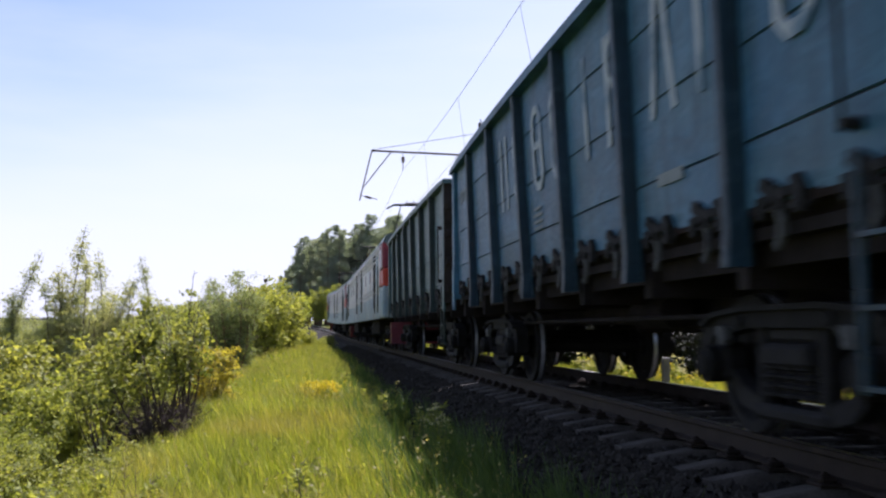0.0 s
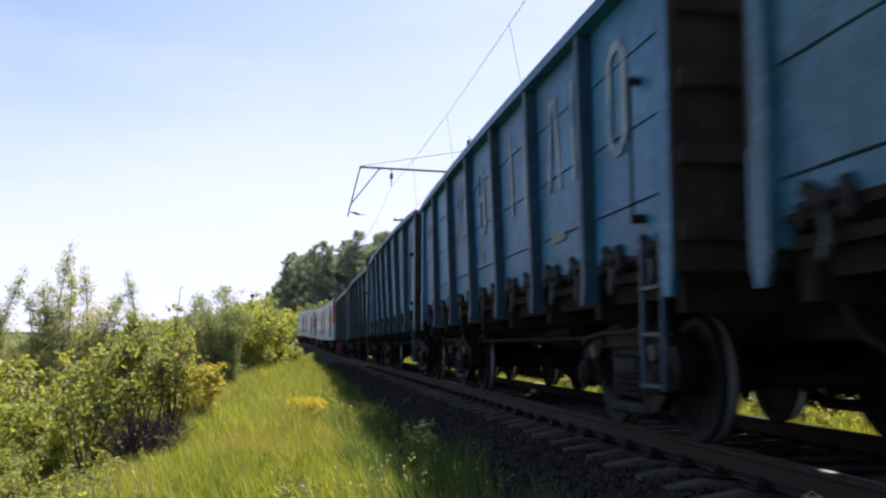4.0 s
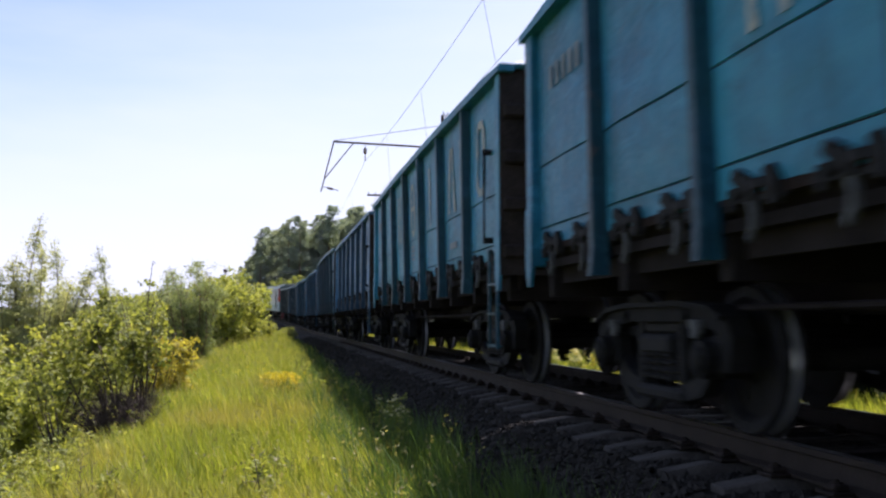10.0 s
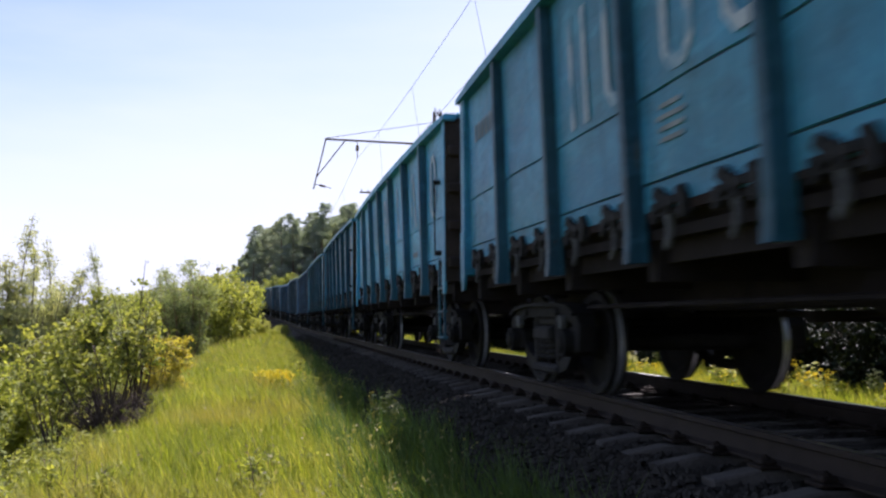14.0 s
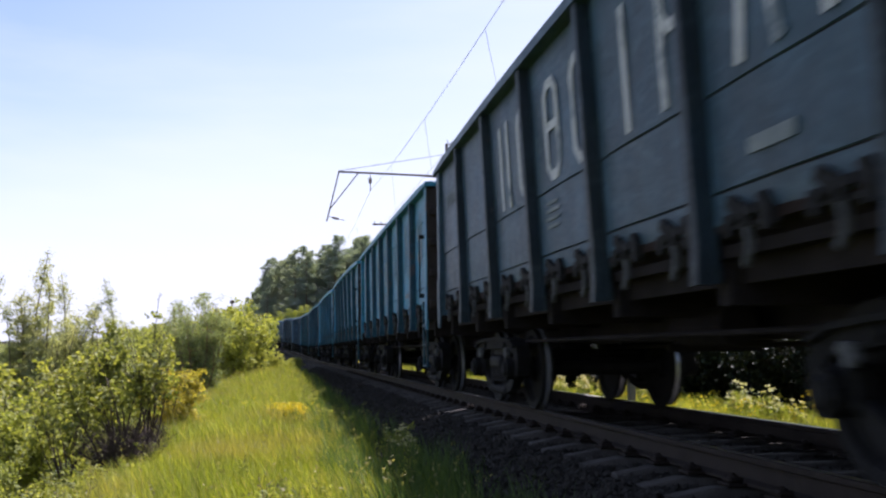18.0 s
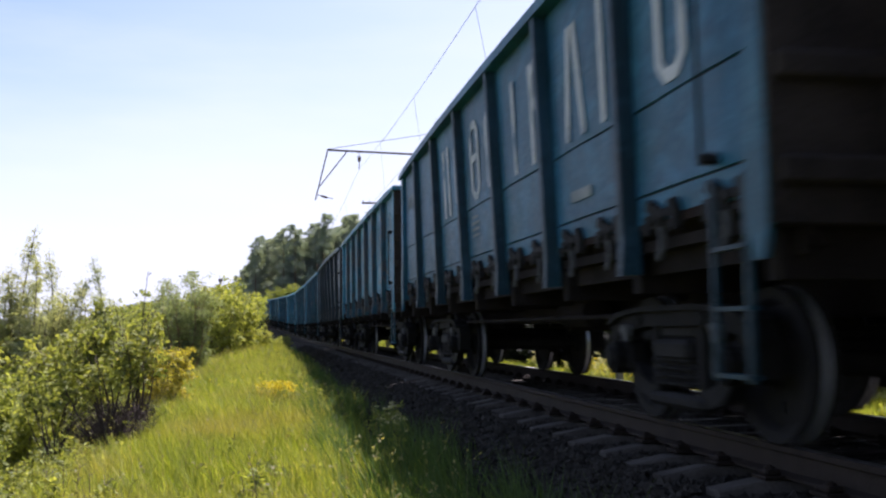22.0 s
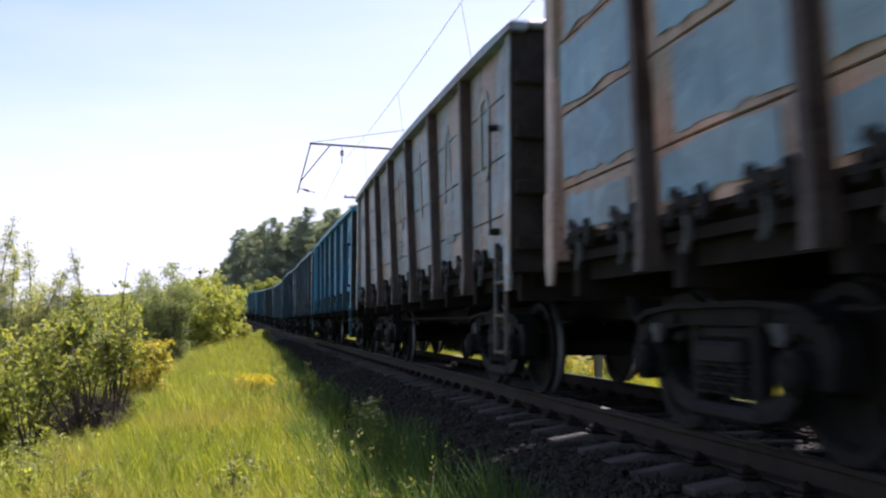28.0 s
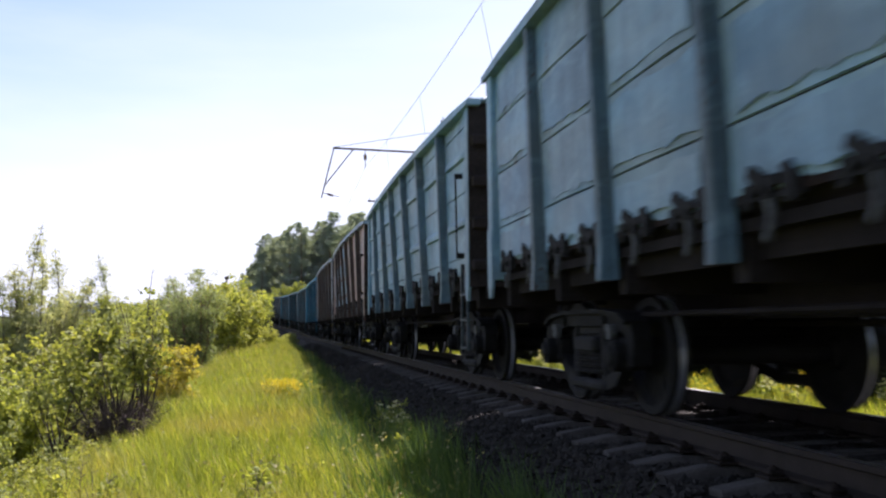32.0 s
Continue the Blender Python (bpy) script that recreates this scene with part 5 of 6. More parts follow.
def chord_mesh(bow=0.0):
    """The top chord, bent outwards with the side."""
    bm = BM()
    rows = []
    for k in range(15):
        y = -6.53 + 13.06 * k / 14
        z = 0.035 if k in (0, 14) else 0.0
        d = -bow_at(bow, y)
        rows.append([bm.verts.new((x + d, y, h)) for x, h in ((-1.62, 3.36), (-1.62, 3.455 - z), (-1.6, 3.475 - z), (-1.46, 3.475 - z), (-1.44, 3.455 - z), (-1.44, 3.36))])
    for p, q in zip(rows, rows[1:]):
        for i in range(6):
            bm.faces.new((p[i], p[(i + 1) % 6], q[(i + 1) % 6], q[i]))
    bm.faces.new(rows[0])
    bm.faces.new(rows[-1])
    return finish("top_chord", bm, PAINT)


def latch_mesh():
    """A curved hatch hook hanging under its clip."""
    bm = BM()
    prism(bm, [(-0.024, 1.49), (0.028, 1.5), (0.034, 1.43), (0.01, 1.38), (0.013, 1.32), (0.06, 1.255), (0.032, 1.225), (-0.022, 1.295), (-0.03, 1.375), (-0.016, 1.43)], -1.535, -1.5)
    return finish("hatch_hook", bm, HOOK)


def clip_mesh():
    """The dark clip and pin over a hatch hook."""
    bm = BM()
    prism(bm, [(-0.1, 1.5), (-0.09, 1.55), (-0.02, 1.54), (0.03, 1.58), (0.1, 1.56), (0.11, 1.51), (0.04, 1.52), (0.03, 1.44), (-0.02, 1.44), (-0.03, 1.5)], -1.54, -1.502)
    prism(bm, [(-0.3, 1.43), (-0.3, 1.46), (0.32, 1.48), (0.32, 1.45)], -1.515, -1.49)
    prism(bm, [(-0.26, 1.4), (-0.27, 1.52), (-0.22, 1.6), (-0.15, 1.58), (-0.16, 1.5), (-0.2, 1.47), (-0.19, 1.4)], -1.55, -1.495)
    prism(bm, [(0.06, 1.5), (0.08, 1.6), (0.16, 1.63), (0.2, 1.57), (0.14, 1.53), (0.13, 1.46)], -1.545, -1.495)
    box(bm, -1.53, 0.2, 1.4, -1.49, 0.27, 1.53, 0.008)
    return finish("hatch_clip", bm, CAST)


def hatch_mesh():
    """A floor hatch's hanging edge, sloping inwards, with two stiffeners."""
    bm = BM()
    for y0, y1, d in ((-0.898, 0.898, 0.0), (-0.5, -0.42, 0.02), (0.36, 0.44, 0.02)):
        v = [bm.verts.new(q) for y in (y0, y1) for q in ((-1.45 - d, y, 1.42), (-1.23 - d, y, 1.1), (-1.2 - d, y, 1.12), (-1.42 - d, y, 1.42))]
        for k in range(4):
            bm.faces.new((v[k], v[(k + 1) % 4], v[4 + (k + 1) % 4], v[4 + k]))
        bm.faces.new(v[:4])
        bm.faces.new(v[4:])
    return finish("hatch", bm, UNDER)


def flange_mesh():
    """The sloping rusty flange over a hatch."""
    bm = BM()
    for a, b, d in ((-0.8, -0.52, 0.0), (-0.4, 0.33, 0.012), (0.47, 0.8, 0.004)):
        prism(bm, [(a, 1.335 + d), (a, 1.395 + d), (b, 1.4), (b, 1.34)], -1.5, -1.455)
    return finish("hatch_flange", bm, FLANGE)


def ladder_rail_mesh():
    return finish("ladder_rail", box(BM(), -1.56, -0.02, 0.42, -1.53, 0.02, 1.5), PAINT)


def ladder_rung_mesh():
    return finish("ladder_rung", box(BM(), -1.57, -0.2, -0.012, -1.5, 0.2, 0.012), PAINT)


def grab_mesh():
    bm = BM()
    rod(bm, (-1.6, 0, 1.62), (-1.6, 0, 2.62), 0.013, 0.013, 6)
    for z in (1.62, 2.62):
        rod(bm, (-1.61, 0, z), (-1.5, 0, z), 0.035, 0.035, 6)
    return finish("grab_rail", bm, CAST)


def end_mesh():
    return finish("end_wall", box(BM(), -1.49, 6.275, 1.2, 1.49, 6.31, 3.4), SOOT_SHADE)


def add_end(wagon, flip):
    wall = part("end_wall", shared("end", end_mesh), None, wagon, "end wall in a soot and gap-shade tone", flip)
    for z in (1.45, 1.95, 2.45, 2.95):
        part("rib", shared("rib", lambda: finish("rib", box(BM(), -1.46, 6.305, -0.07, 1.46, 6.37, 0.07, 0.02), SOOT_SHADE)), None, wall, at=pose(0, 0, z))
    part("end_chord", shared("end_chord", lambda: finish("end_chord", box(BM(), -1.34, 6.25, 3.4, 1.34, 6.385, 3.47, 0.02), PAINT)), None, wagon, at=flip)
    part("brake_hose", shared("hose", lambda: finish("brake_hose", rod(rod(BM(), (0.38, 6.3, 1.05), (0.42, 6.62, 0.8), 0.03, 0.03, 6), (0.42, 6.62, 0.8), (0.4, 6.9, 0.68), 0.03, 0.03, 6), CAST)), None, wall)
    for z in (1.7, 2.2, 2.7, 3.15):
        part("rung", shared("rung", lambda: finish("rung", box(BM(), -1.25, 6.4, -0.015, -0.86, 6.43, 0.015), CAST)), None, wall, at=pose(0, 0, z))
    for x in (-0.8, 0.8):
        part("stanchion", shared("stanchion", lambda: finish("stanchion", box(BM(), -0.06, 6.3, 1.2, 0.06, 6.4, 3.37, 0.01), SOOT_SHADE)), None, wall, at=pose(x, 0, 0))


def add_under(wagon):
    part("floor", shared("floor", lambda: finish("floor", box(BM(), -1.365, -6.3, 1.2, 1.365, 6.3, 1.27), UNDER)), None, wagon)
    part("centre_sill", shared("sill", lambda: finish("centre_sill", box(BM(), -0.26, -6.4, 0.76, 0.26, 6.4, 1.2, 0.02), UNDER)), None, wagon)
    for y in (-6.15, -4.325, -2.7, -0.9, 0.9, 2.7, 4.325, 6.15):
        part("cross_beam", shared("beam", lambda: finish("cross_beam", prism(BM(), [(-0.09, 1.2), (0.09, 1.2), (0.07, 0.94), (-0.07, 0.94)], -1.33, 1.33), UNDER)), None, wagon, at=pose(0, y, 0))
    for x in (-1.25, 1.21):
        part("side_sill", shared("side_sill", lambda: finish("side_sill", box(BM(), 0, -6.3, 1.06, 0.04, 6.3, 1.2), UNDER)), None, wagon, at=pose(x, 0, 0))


def brake_mesh():
    bm = BM()
    rod(bm, (0.55, 0.4, 0.88), (0.55, 1.1, 0.88), 0.18, 0.18, 12)
    rod(bm, (-0.6, -1.4, 0.86), (-0.6, -0.5, 0.86), 0.15, 0.15, 12)
    rod(bm, (0.3, -4.0, 0.72), (0.3, 4.0, 0.72), 0.025, 0.025, 6)
    rod(bm, (-0.95, -3.3, 0.8), (-0.95, 3.3, 0.8), 0.022, 0.022, 6)
    box(bm, -0.08, 1.1, 0.66, 0.9, 1.18, 0.74)
    return finish("brake_gear", bm, UNDER)


def coupler_mesh():
    bm = BM()
    box(bm, -0.09, 6.3, 0.96, 0.09, 6.72, 1.14, 0.02)
    prism(bm, [(6.66, 0.9), (6.66, 1.2), (6.92, 1.22), (6.95, 0.88)], -0.17, 0.13)
    box(bm, -0.24, 6.7, 0.93, -0.13, 6.98, 1.17, 0.02)
    return finish("coupler", bm, CAST)


def bar_mesh(w, h):
    return finish("marking_bar", box(BM(), -0.004, -w / 2, -h / 2, 0.0, w / 2, h / 2), LETTER)


def ring_mesh(w, h, s):
    """A plain upright ring with cut corners."""
    def corners(a, b, c):
        return [(-a, -b + c), (-a + c, -b), (a - c, -b), (a, -b + c), (a, b - c), (a - c, b), (-a + c, b), (-a, b - c)]
    bm = BM()
    rings = []
    for x in (-0.004, 0.0):
        for o in (corners(w / 2, h / 2, 0.13), corners(w / 2 - s, h / 2 - s, 0.06)):
            rings.append([bm.verts.new((x, y, z)) for y, z in o])
    for p, q in ((0, 1), (2, 0), (1, 3), (3, 2)):
        for k in range(8):
            bm.faces.new((rings[p][k], rings[p][(k + 1) % 8], rings[q][(k + 1) % 8], rings[q][k]))
    return finish("marking_ring", bm, LETTER)


PAINTED = ("side_panel", "post", "corner_post", "top_chord", "end_chord")


def set_mat(ob, mat):
    ob.material_slots[0].link = "OBJECT"
    ob.material_slots[0].material = mat


def add_markings(wagon, mat):
    """Tall pale marks in the upper bays, worn, as plain upright bars and rings, and small rows of bars low down."""
    tall = {0: (-0.16, 0.16), 4: (0.0,), 5: (0.17,), 7: (-0.16, 0.16)}
    for side, turn in ((-1, 0), (1, 180)):
        flip = pose(0, 0, 0, 0, 0, turn)
        y = 1.95
        for k in range(9):
            at = flip @ pose(IN - SIDE - 0.0205, y, 2.63)
            if k in (1, 3, 8):
                set_mat(part("marking_ring", shared("ring", lambda: ring_mesh(0.44, 0.9, 0.09)), None, wagon, at=at), mat)
            elif k == 2:
                set_mat(part("marking_ring", shared("ring", lambda: ring_mesh(0.44, 0.9, 0.09)), None, wagon, at=at), mat)
                set_mat(part("marking_bar", shared("dash", lambda: bar_mesh(0.26, 0.08)), None, wagon, at=at @ pose(0, 0, 0.03)), mat)
            elif k == 6:
                for dy, lean in ((-0.13, -9), (0.13, 9)):
                    set_mat(part("marking_bar", shared("bar", lambda: bar_mesh(0.09, 0.9)), None, wagon, at=at @ pose(0, dy, 0, lean)), mat)
            else:
                for dy in tall[k]:
                    set_mat(part("marking_bar", shared("bar", lambda: bar_mesh(0.09, 0.9)), None, wagon, at=at @ pose(0, dy, 0)), mat)
                if k == 5:
                    set_mat(part("marking_ring", shared("ring_s", lambda: ring_mesh(0.42, 0.46, 0.085)), None, wagon, at=at @ pose(0, -0.02, 0.23)), mat)
            y -= 0.8 if k % 2 == 0 else 1.0
        for r in range(4):
            w = (0.3, 0.4, 0.36, 0.33)[r]
            set_mat(part("marking_line", shared("line%d" % r, lambda: bar_mesh(w, 0.03)), None, wagon, at=flip @ pose(IN - SIDE - 0.0205, 0.3, 2.0 - 0.07 * r)), LETTER_FAINT)
        set_mat(part("marking_line", shared("dash_low", lambda: bar_mesh(0.46, 0.085)), None, wagon, at=flip @ pose(IN - SIDE - 0.0205, -3.5, 1.74)), LETTER_FAINT)
        for k in range(5):
            set_mat(part("marking_digit", shared("digit", lambda: bar_mesh(0.08, 0.2)), None, wagon, at=flip @ pose(IN - SIDE - 0.0205, 5.75 - 0.19 * k, 2.85)), LETTER_FAINT)


def build_wagon(kind, label):
    wagon = tagged(new("gondola_wagon"), label, "freight wagon", "wagons of the train")
    add_under(wagon)
    part("brake_gear", shared("brake", brake_mesh), None, wagon)
    for turn in (0, 180):
        flip = pose(0, 0, 0, 0, 0, turn)
        part("coupler", shared("coupler", coupler_mesh), None, wagon, at=flip)
        add_end(wagon, flip @ pose(0, 0.13, 0))
        part("top_chord", shared("chord0.00", chord_mesh), None, wagon, at=flip @ pose(IN, 0, 0))
        # liner added behind the sheets to stop light leaking through gaps
        part("inner_wall", shared("inner", lambda: finish("inner_wall", box(BM(), -1.462, -6.38, 1.37, -1.442, 6.38, 3.38), SOOT_SHADE)), None, wagon, at=flip @ pose(IN, 0, 0))
        for y in POSTS:
            part("post", shared("post", post_mesh), None, wagon, at=flip @ pose(IN, y, 0))
        for y in (-6.37, 6.37):
            part("corner_post", shared("corner%d" % (y > 0), lambda: corner_mesh(1 if y > 0 else -1)), None, wagon, at=flip @ pose(IN, y, 0))
        for k, (a, b) in enumerate(BAYS):
            c = (a + b) / 2
            part("side_panel", PANELS[kind][k % len(PANELS[kind])], None, wagon, at=flip @ pose(IN - SIDE, c, 0))
            part("hatch", shared("hatch", hatch_mesh), None, wagon, at=flip @ pose(IN, c, 0))
            part("hatch_flange", shared("flange", flange_mesh), None, wagon, "rusty sloping flange", at=flip @ pose(IN, c, 0))
            for dy in (-0.46, 0.4):
                hook = part("hatch_hook", shared("latch", latch_mesh), None, wagon, at=flip @ pose(IN, c + dy, -0.11))
                part("hatch_clip", shared("hclip", clip_mesh), None, hook, "dark clip")
        for dy in (-0.19, 0.19):
            rail = part("ladder_rail", shared("ladder", ladder_rail_mesh), None, wagon, at=flip @ pose(IN, -5.95 + dy, 0))
        for z in (0.45, 0.8, 1.12):
            part("ladder_rung", shared("lrung", ladder_rung_mesh), None, rail, at=pose(0, -0.19, z))
        part("grab_rail", shared("grab", grab_mesh), None, wagon, at=flip @ pose(IN, -5.75, 0))
    for y in (-4.325, 4.325):
        add_bogie(wagon, y)
    return wagon


# kind, paint, rust, dirt, markings, label
WHITE, PALE, FAINT, CREAM, FADED = ((0.6, 0.62, 0.62), 0.32), ((0.4, 0.45, 0.48), 0.42), ((0.3, 0.36, 0.39), 0.5), ((0.44, 0.42, 0.34), 0.42), ((0.34, 0.35, 0.31), 0.56)  # ink, wear
STOCK = (
    ("flat", (0.057, 0.106, 0.108), 0.3, 0.5, None, "grey-green weathered steel gondola wagon on two bogies"),
    ("seamed", (0.03, 0.104, 0.168), 0.25, 0.5, PALE, "dark blue-grey steel gondola wagon with worn pale markings"),
    ("flat", (0.019, 0.122, 0.225), 0.2, 0.45, FAINT, "blue steel gondola wagon with faded pale markings"),
    ("seamed", (0.017, 0.127, 0.251), 0.25, 0.4, FAINT, "blue steel gondola wagon with faded pale markings"),
    ("flat", (0.033, 0.118, 0.189), 0.3, 0.5, FAINT, "dull teal-grey gondola wagon with nearly worn-off markings"),
    ("flat", (0.057, 0.166, 0.287), 0.2, 0.4, FAINT, "slate-blue steel gondola wagon with pale markings"),
    ("flat", (0.022, 0.177, 0.264), 0.2, 0.35, CREAM, "teal-blue steel gondola wagon with cream markings"),
    ("flat", (0.011, 0.155, 0.25), 0.3, 0.4, CREAM, "bright teal-blue gondola wagon with cream markings"),
    ("flat", (0.039, 0.266, 0.413), 0.2, 0.3, PALE, "light teal-blue gondola wagon with pale markings"),
    ("flat", (0.023, 0.186, 0.293), 0.25, 0.4, PALE, "teal-blue gondola wagon with worn pale markings"),
    ("seamed", (0.022, 0.183, 0.290), 0.4, 0.4, FADED, "teal-blue gondola wagon with rust blotches and faded markings"),
    ("flat", (0.033, 0.074, 0.106), 0.22, 0.5, WHITE, "dark slate-grey gondola wagon with bold white markings"),
    ("flat", (0.032, 0.194, 0.291), 0.56, 0.4, FADED, "teal gondola wagon patched with brown rust and faded markings"),
    ("flat", (0.013, 0.1, 0.165), 0.2, 0.45, WHITE, "navy-blue gondola wagon with bold white markings"),
    ("seamed", (0.079, 0.182, 0.240), 0.5, 0.4, FADED, "weathered grey-teal gondola wagon with faded cream markings"),
    ("flat", (0.012, 0.2, 0.335), 0.2, 0.35, PALE, "bright blue gondola wagon with pale markings"),
    ("seamed", (0.221, 0.281, 0.319), 0.85, 0.45, FADED, "grey gondola wagon largely overgrown with brown rust"),
    ("seamed", (0.215, 0.303, 0.377), 0.68, 0.4, None, "pale blue-grey gondola wagon with rusty brown posts"),
    ("ribbed", (0.196, 0.327, 0.395), 0.25, 0.35, None, "pale blue-grey gondola wagon with ribbed side sheets"),
    ("seamed", (0.193, 0.317, 0.384), 0.4, 0.4, None, "pale blue-grey gondola wagon with seamed side sheets"),
    ("flat", (0.170, 0.296, 0.361), 0.35, 0.4, None, "pale blue-grey gondola wagon with seamed side sheets"),
    ("flat", (0.034, 0.137, 0.208), 0.3, 0.4, None, "blue steel gondola wagon on two bogies"),
)


# how far each wagon's sides bulge, in metres, fitted to the camera's view
BOWS = (0.05, 0.1, 0.1, 0.08, 0.1, 0.0, 0.06, 0.06, 0.08, 0.07, 0.02, 0.1, 0.02, 0.1, 0.05, 0.03, 0.1, 0.13, 0.12, 0.08, 0.08, 0.05)


# wagons made taller to fit the camera's view, and by how many metres
TALL = {2: 0.1, 4: 0.11, 7: 0.03, 13: 0.04, 16: 0.08, 17: 0.09, 18: 0.06, 19: 0.1, 20: 0.1}


def bow_sides(wagon, bow, tall=0.0):
    """Leans the side sheets, posts and marks out with the bulge of the side."""
    for o in wagon.children:
        stem = o.name.split(".")[0]
        if stem == "top_chord":
            o.data = shared("chord%.2f" % bow, lambda: chord_mesh(bow))
            o.matrix_basis = o.matrix_basis @ pose(0, 0, tall)
        elif stem == "end_chord":
            o.matrix_basis = o.matrix_basis @ pose(0, 0, tall)
        elif stem == "end_wall":
            o.matrix_basis = o.matrix_basis @ pose(0, 0, 1.2) @ Matrix.Diagonal((1, 1, 1 + tall / 2.2, 1)) @ pose(0, 0, -1.2)
        elif stem in ("side_panel", "post", "grab_rail", "corner_post") or stem.startswith("marking"):
            m = o.matrix_basis.copy()
            lean = bow_at(bow, m.translation.y) / 2.0
            base = -1.5 if stem in ("post", "grab_rail", "corner_post") else 0.0
            z = 1.4 - m.translation.z
            o.matrix_basis = m @ pose(base, 0, z) @ Matrix.Rotation(-lean, 4, "Y") @ Matrix.Diagonal((1, 1, 1 + tall / 2.075, 1)) @ pose(-base, 0, -z)


def build_wagons():
    first, made = {}, []
    tan = (0.31, 0.235, 0.19)
    bare = paint("peeled_tan_paint", (0.35, 0.245, 0.205), 0.8, 0.55, (0.12, 0.065, 0.05), (0.3, 0.25, 0.19))
    for k, (kind, base, rust, dirt, mark, label) in enumerate(STOCK):
        coat = paint("wagon_paint", tuple(0.95 * c for c in base), rust, dirt, old=tan if k in (16, 17) else (0.2, 0.16, 0.12) if rust > 0.45 else None)
        # post coat darkened to carry flank shade; wagons 16 and 17 rusty brown
        post_coat = paint("shade_and_rust_post_paint", (0.036, 0.024, 0.02) if k in (16, 17) else tuple(c * (0.4 if base[0] > 0.1 else 0.3) for c in base), min(0.95, rust + (0.35 if rust > 0.55 else 0.08)), dirt, (0.05, 0.028, 0.021))
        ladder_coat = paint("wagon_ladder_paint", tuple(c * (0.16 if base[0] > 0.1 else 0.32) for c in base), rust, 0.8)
        chord_coat = paint("wagon_chord_paint", tuple(c * 0.95 for c in base), rust, dirt)
        ink = worn_letters(base, *mark) if mark else None
        key = (kind, bool(mark))
        if key not in first:
            w = first[key] = build_wagon(kind, label)
            if mark:
                add_markings(w, ink)
        else:
            w = copy_thing(first[key], pose(0, 0, 0))
            tagged(w, label)
        for o in w.children:
            stem = o.name.split(".")[0]
            if k == 17 and stem in ("side_panel", "corner_post"):
                set_mat(o, bare)
                if stem == "side_panel":
                    add_patches(o)
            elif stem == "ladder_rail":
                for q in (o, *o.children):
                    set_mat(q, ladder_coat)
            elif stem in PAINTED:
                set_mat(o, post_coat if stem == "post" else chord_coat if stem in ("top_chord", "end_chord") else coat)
            elif stem in ("marking_bar", "marking_ring"):
                set_mat(o, ink)
        made.append((w, k))
    for w, k in made:
        bow_sides(w, BOWS[k], TALL.get(k, 0.0))
    return made


# ---- locomotive sections ----
LOCO = 15.55


def cab_outline(y0, y1, z0, z1):
    return [(y0, z0), (y0, z1), (y1, z1), (y1, z0)]


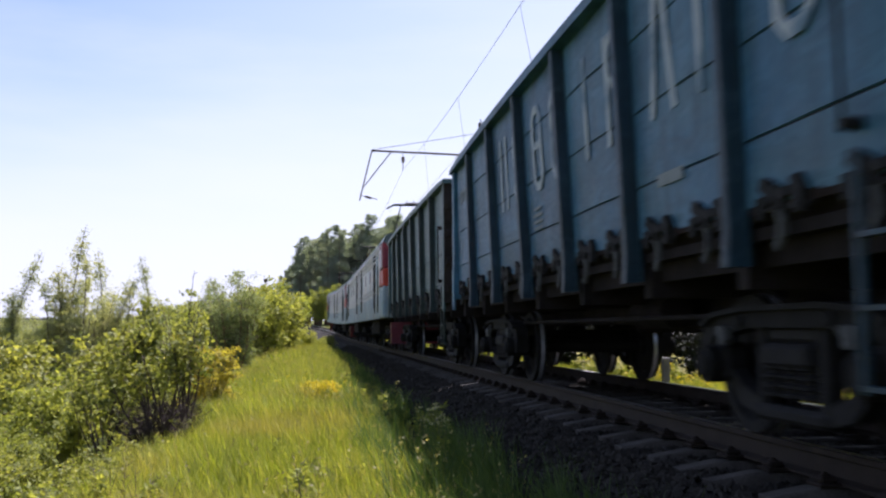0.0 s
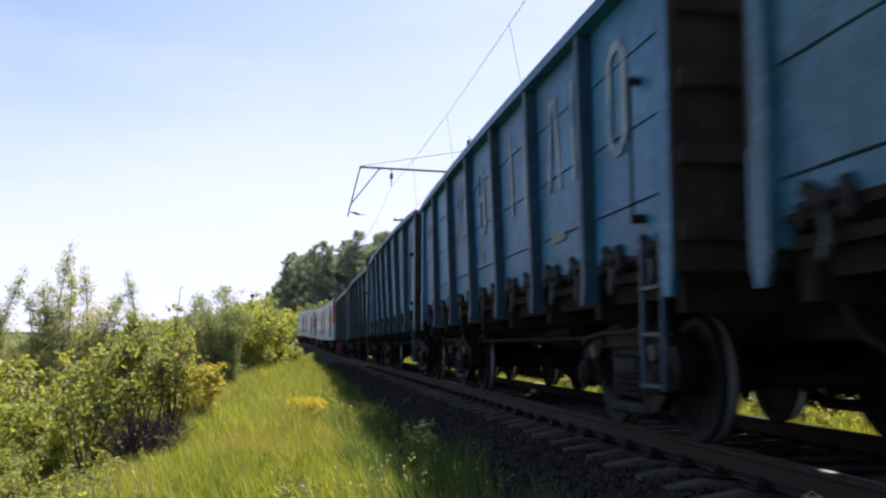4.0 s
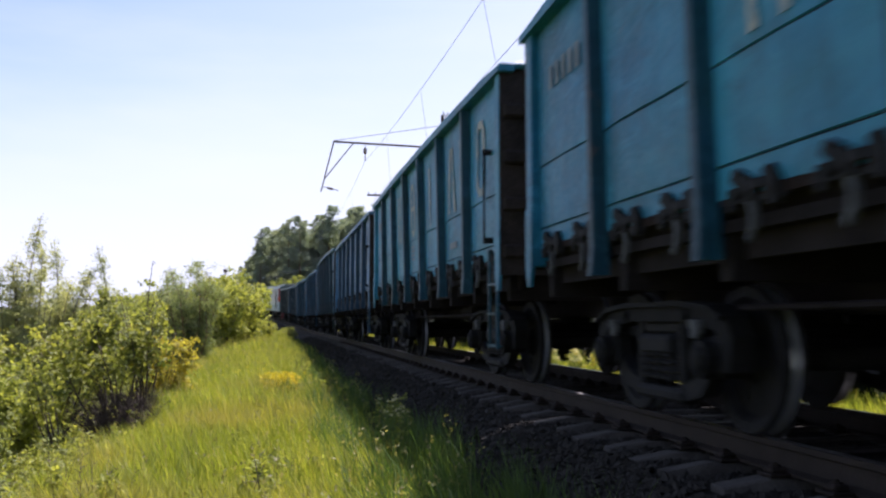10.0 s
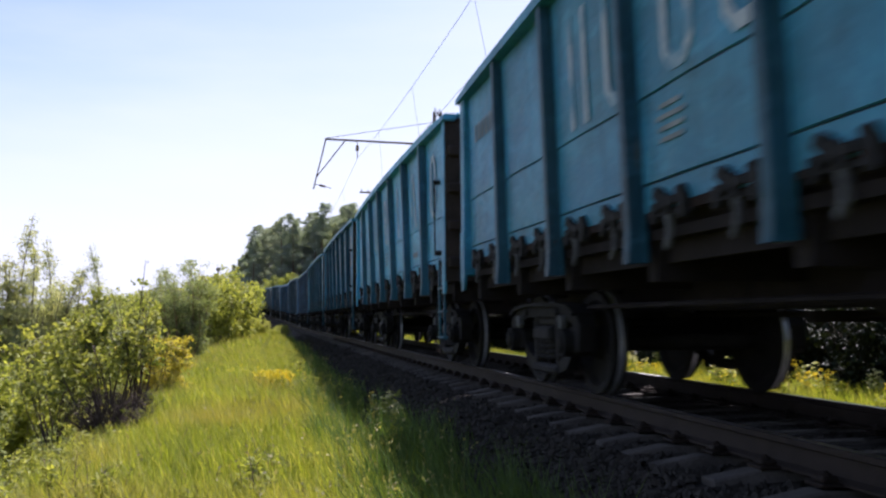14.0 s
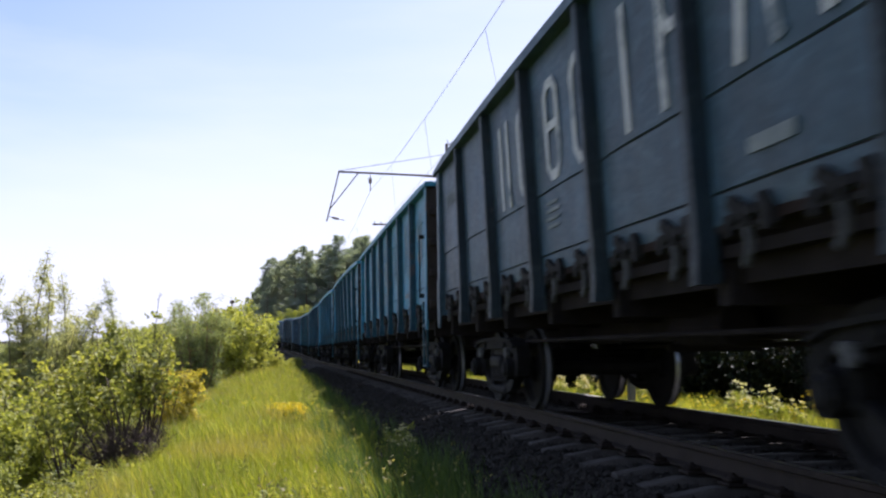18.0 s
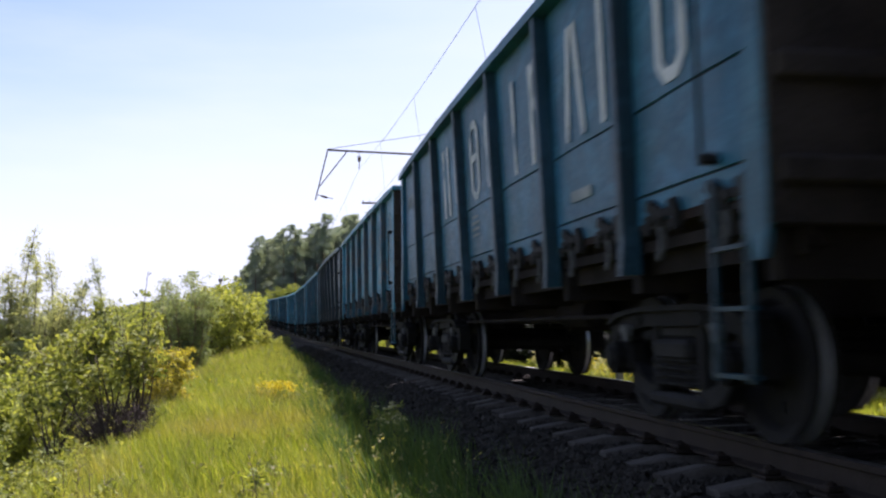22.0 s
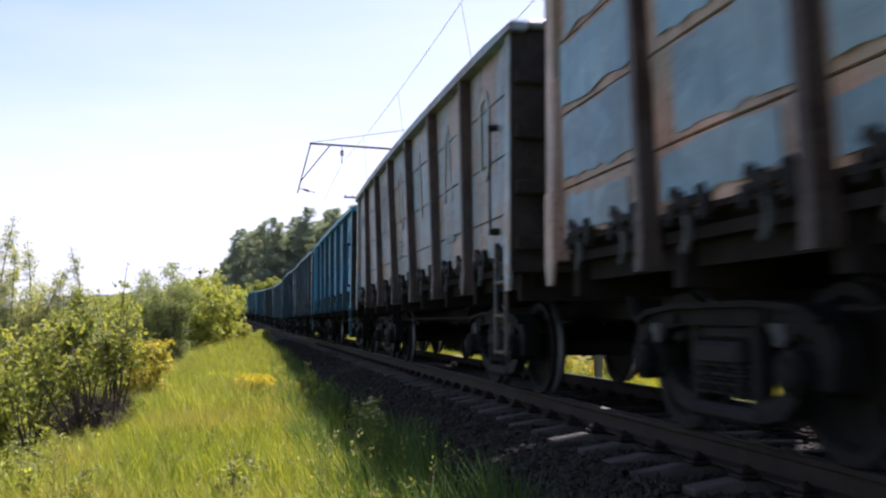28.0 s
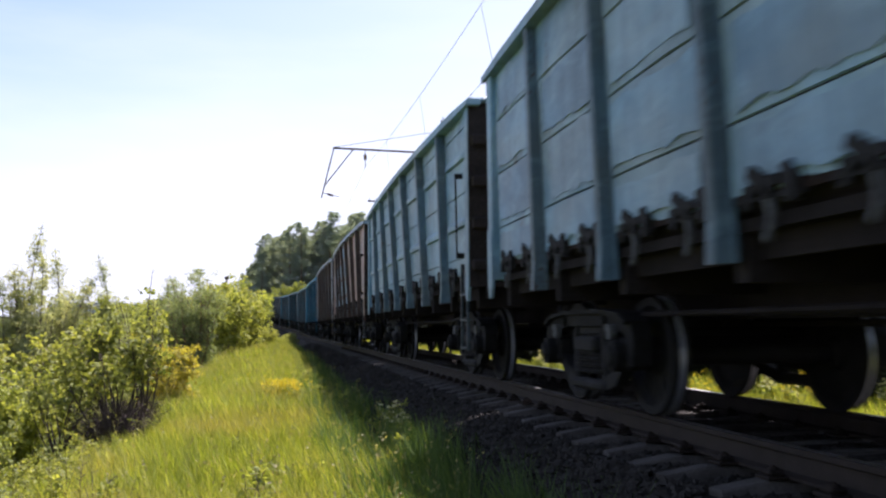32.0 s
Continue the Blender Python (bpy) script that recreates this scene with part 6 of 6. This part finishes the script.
def build_section():
    """One section: ribbed cream body, cab at its rear end (-y)."""
    loco = tagged(new("locomotive_section"), "electric locomotive section with cream sides and a red cab", "locomotive", "locomotive sections")
    for s in (-1, 1):
        side = part("body_side", prism(BM(), cab_outline(-6.0, 7.6, 1.9, 3.62), s * 1.5, s * 1.56), LOCO_WHITE, loco, "cream ribbed body side")
        for z in (2.05, 2.2, 3.15, 3.3, 3.45):
            part("rib", prism(BM(), cab_outline(-5.9, 7.5, z - 0.03, z + 0.03), s * 1.555, s * 1.585), LOCO_WHITE, side)
        part("skirt", prism(BM(), cab_outline(-6.0, 7.6, 1.1, 1.9), s * 1.5, s * 1.57), LOCO_GREY, loco, "blue-grey lower body")
    part("end_plate", box(BM(), -1.5, 7.5, 1.1, 1.5, 7.6, 3.62), LOCO_WHITE, loco)
    part("floor", box(BM(), -1.5, -7.3, 1.06, 1.5, 7.6, 1.12), UNDER, loco)
    for name, mat, y, z0, z1 in (("cab_lower", LOCO_GREY, -7.56, 1.1, 2.15), ("cab_band", LOCO_RED, -7.55, 2.15, 2.73), ("cab_upper", LOCO_MAROON, -7.45, 2.73, 3.6)):
        part(name, box(BM(), -1.575, y, z0, 1.575, -6.0, z1, 0.05), mat, loco)
    bm = BM()
    a = [(-1.57, 3.6), (-1.45, 3.82), (-0.9, 3.98), (0.9, 3.98), (1.45, 3.82), (1.57, 3.6)]
    for (x0, z0), (x1, z1) in zip(a, a[1:]):
        v = [bm.verts.new(p) for p in ((x0, -7.5, z0), (x1, -7.5, z1), (x1, 7.6, z1), (x0, 7.6, z0))]
        bm.faces.new(v)
    for y in (-7.5, 7.6):
        bm.faces.new([bm.verts.new((x, y, z)) for x, z in a])
    box(bm, -1.5, -7.45, 3.55, 1.5, 7.55, 3.6)
    part("roof", bm, LOCO_ROOF, loco, "dark green-grey roof")
    for x in (-0.72, 0.72):
        part("cab_window", box(BM(), x - 0.55, -7.47, 2.85, x + 0.55, -7.44, 3.45, 0.01), GLASS, loco)
    for s in (-1, 1):
        part("side_window", box(BM(), s * 1.57 - 0.012, -6.9, 2.75, s * 1.57 + 0.012, -6.35, 3.4, 0.01), GLASS, loco)
        part("cab_door", box(BM(), s * 1.57 - 0.02, -5.2, 1.35, s * 1.57 + 0.02, -4.6, 3.3, 0.01), LOCO_GREY, loco, "dark side door")
        for y in (-3.4, 5.6):
            grille = part("grille", box(BM(), s * 1.57 - 0.012, y - 0.45, 1.5, s * 1.57 + 0.012, y + 0.45, 3.45), UNDER, loco, "dark intake grille")
            for q in range(7):
                part("slat", box(BM(), s * 1.585 - 0.012, y - 0.43, 1.62 + 0.26 * q, s * 1.585 + 0.012, y + 0.43, 1.72 + 0.26 * q), CAST, grille)
        for y in (-0.6, 2.4):
            part("side_pane", box(BM(), s * 1.57 - 0.012, y - 0.3, 2.55, s * 1.57 + 0.012, y + 0.3, 3.0, 0.01), GLASS, loco)
        for y in (-5.8, -4.35):
            part("handrail", rod(BM(), (s * 1.62, y, 1.3), (s * 1.62, y, 2.9), 0.02, 0.02, 6), CAST, loco)
    for x in (-0.95, 0.95):
        part("headlight", rod(BM(), (x, -7.66, 2.4), (x, -7.58, 2.4), 0.13, 0.15, 12), GALV, loco)
    bm = BM()
    for y in (-3.5, -1.0, 1.5, 4.0):
        box(bm, -0.7, y - 0.7, 3.97, 0.7, y + 0.7, 4.18, 0.04)
    for y in (-5.4, -2.2, 0.3, 2.8):
        rod(bm, (-0.6, y, 3.95), (-0.6, y, 4.35), 0.06, 0.04, 8)
        rod(bm, (0.6, y, 3.95), (0.6, y, 4.35), 0.06, 0.04, 8)
    part("roof_gear", bm, LOCO_ROOF, loco, "roof boxes and insulators")
    bm = BM()
    for x in (-0.55, 0.55):
        rod(bm, (x, -2.0, 4.1), (x * 0.9, -0.6, 4.95), 0.025, 0.025, 6)
        rod(bm, (x * 0.9, -0.6, 4.95), (x * 0.8, -1.9, 5.52), 0.02, 0.02, 6)
    for y in (-2.05, -1.75):
        rod(bm, (-0.7, y, 5.55), (0.7, y, 5.55), 0.03, 0.03, 6)
        for s in (-1, 1):
            rod(bm, (s * 0.7, y, 5.55), (s * 1.0, y, 5.4), 0.025, 0.02, 6)
    part("pantograph", bm, CAST, loco, "thin raised pantograph frame")
    bm = BM()
    prism(bm, [(-7.7, 0.25), (-7.55, 0.95), (-7.2, 0.95), (-7.3, 0.25)], -1.3, 1.3)
    part("snow_plough", bm, PLOUGH, loco, "dull red snow plough under the cab")
    part("coupler", shared("coupler", coupler_mesh), None, loco, at=pose(0, -1.0, 0, 0, 0, 180))
    bm = BM()
    box(bm, -1.3, -2.0, 0.55, 1.3, 2.0, 1.1, 0.05)
    part("equipment_box", bm, UNDER, loco)
    for y in (-4.1, 4.1):
        add_bogie(loco, y, 2.9)
    return loco


def build_loco():
    a = build_section()
    made = [(a, 0, 0)]
    for k in range(1, 4):
        made.append((copy_thing(a, pose(0, 0, 0)), k, 180 if k % 2 else 0))
    return made


# ---- the build ----
build_ground()
TRACK = build_track()
build_catenary()
WAGONS = build_wagons()
SECTIONS = build_loco()
build_plants()
build_grass()
build_stones()
build_sleepers(TRACK)


# ---- what moves: the train rolls away along the track ----
def way(t):
    return 7.5968 * t + 0.0016 * t * t


def roll_wheels(thing, back=False):
    n = 481
    for bogie in thing.children:
        if bogie.name.split(".")[0] != "bogie":
            continue
        for ws in bogie.children:
            if ws.name.split(".")[0] == "wheelset":
                x, y, z = ws.matrix_basis.translation
                rows = [(k / 15, pose(x, y, z, (1 if back else -1) * math.degrees(way(k / 15) / 0.475))) for k in range(n)]
                walk(ws, rows)


def motions():
    times = [k * 0.5 for k in range(65)]
    for w, k in WAGONS:
        at = 16.64 + WAGON * (0.5 - k)
        walk(w, [(t, run_pose(at + way(t), 8.65)) for t in times])
        roll_wheels(w)
    for sec, k, turn in SECTIONS:
        at = 16.64 + WAGON + 0.6 + LOCO * (k + 0.5)
        walk(sec, [(t, run_pose(at + way(t), 8.2) @ pose(0, 0, 0, 0, 0, turn)) for t in times])
        roll_wheels(sec, turn == 180)


motions()
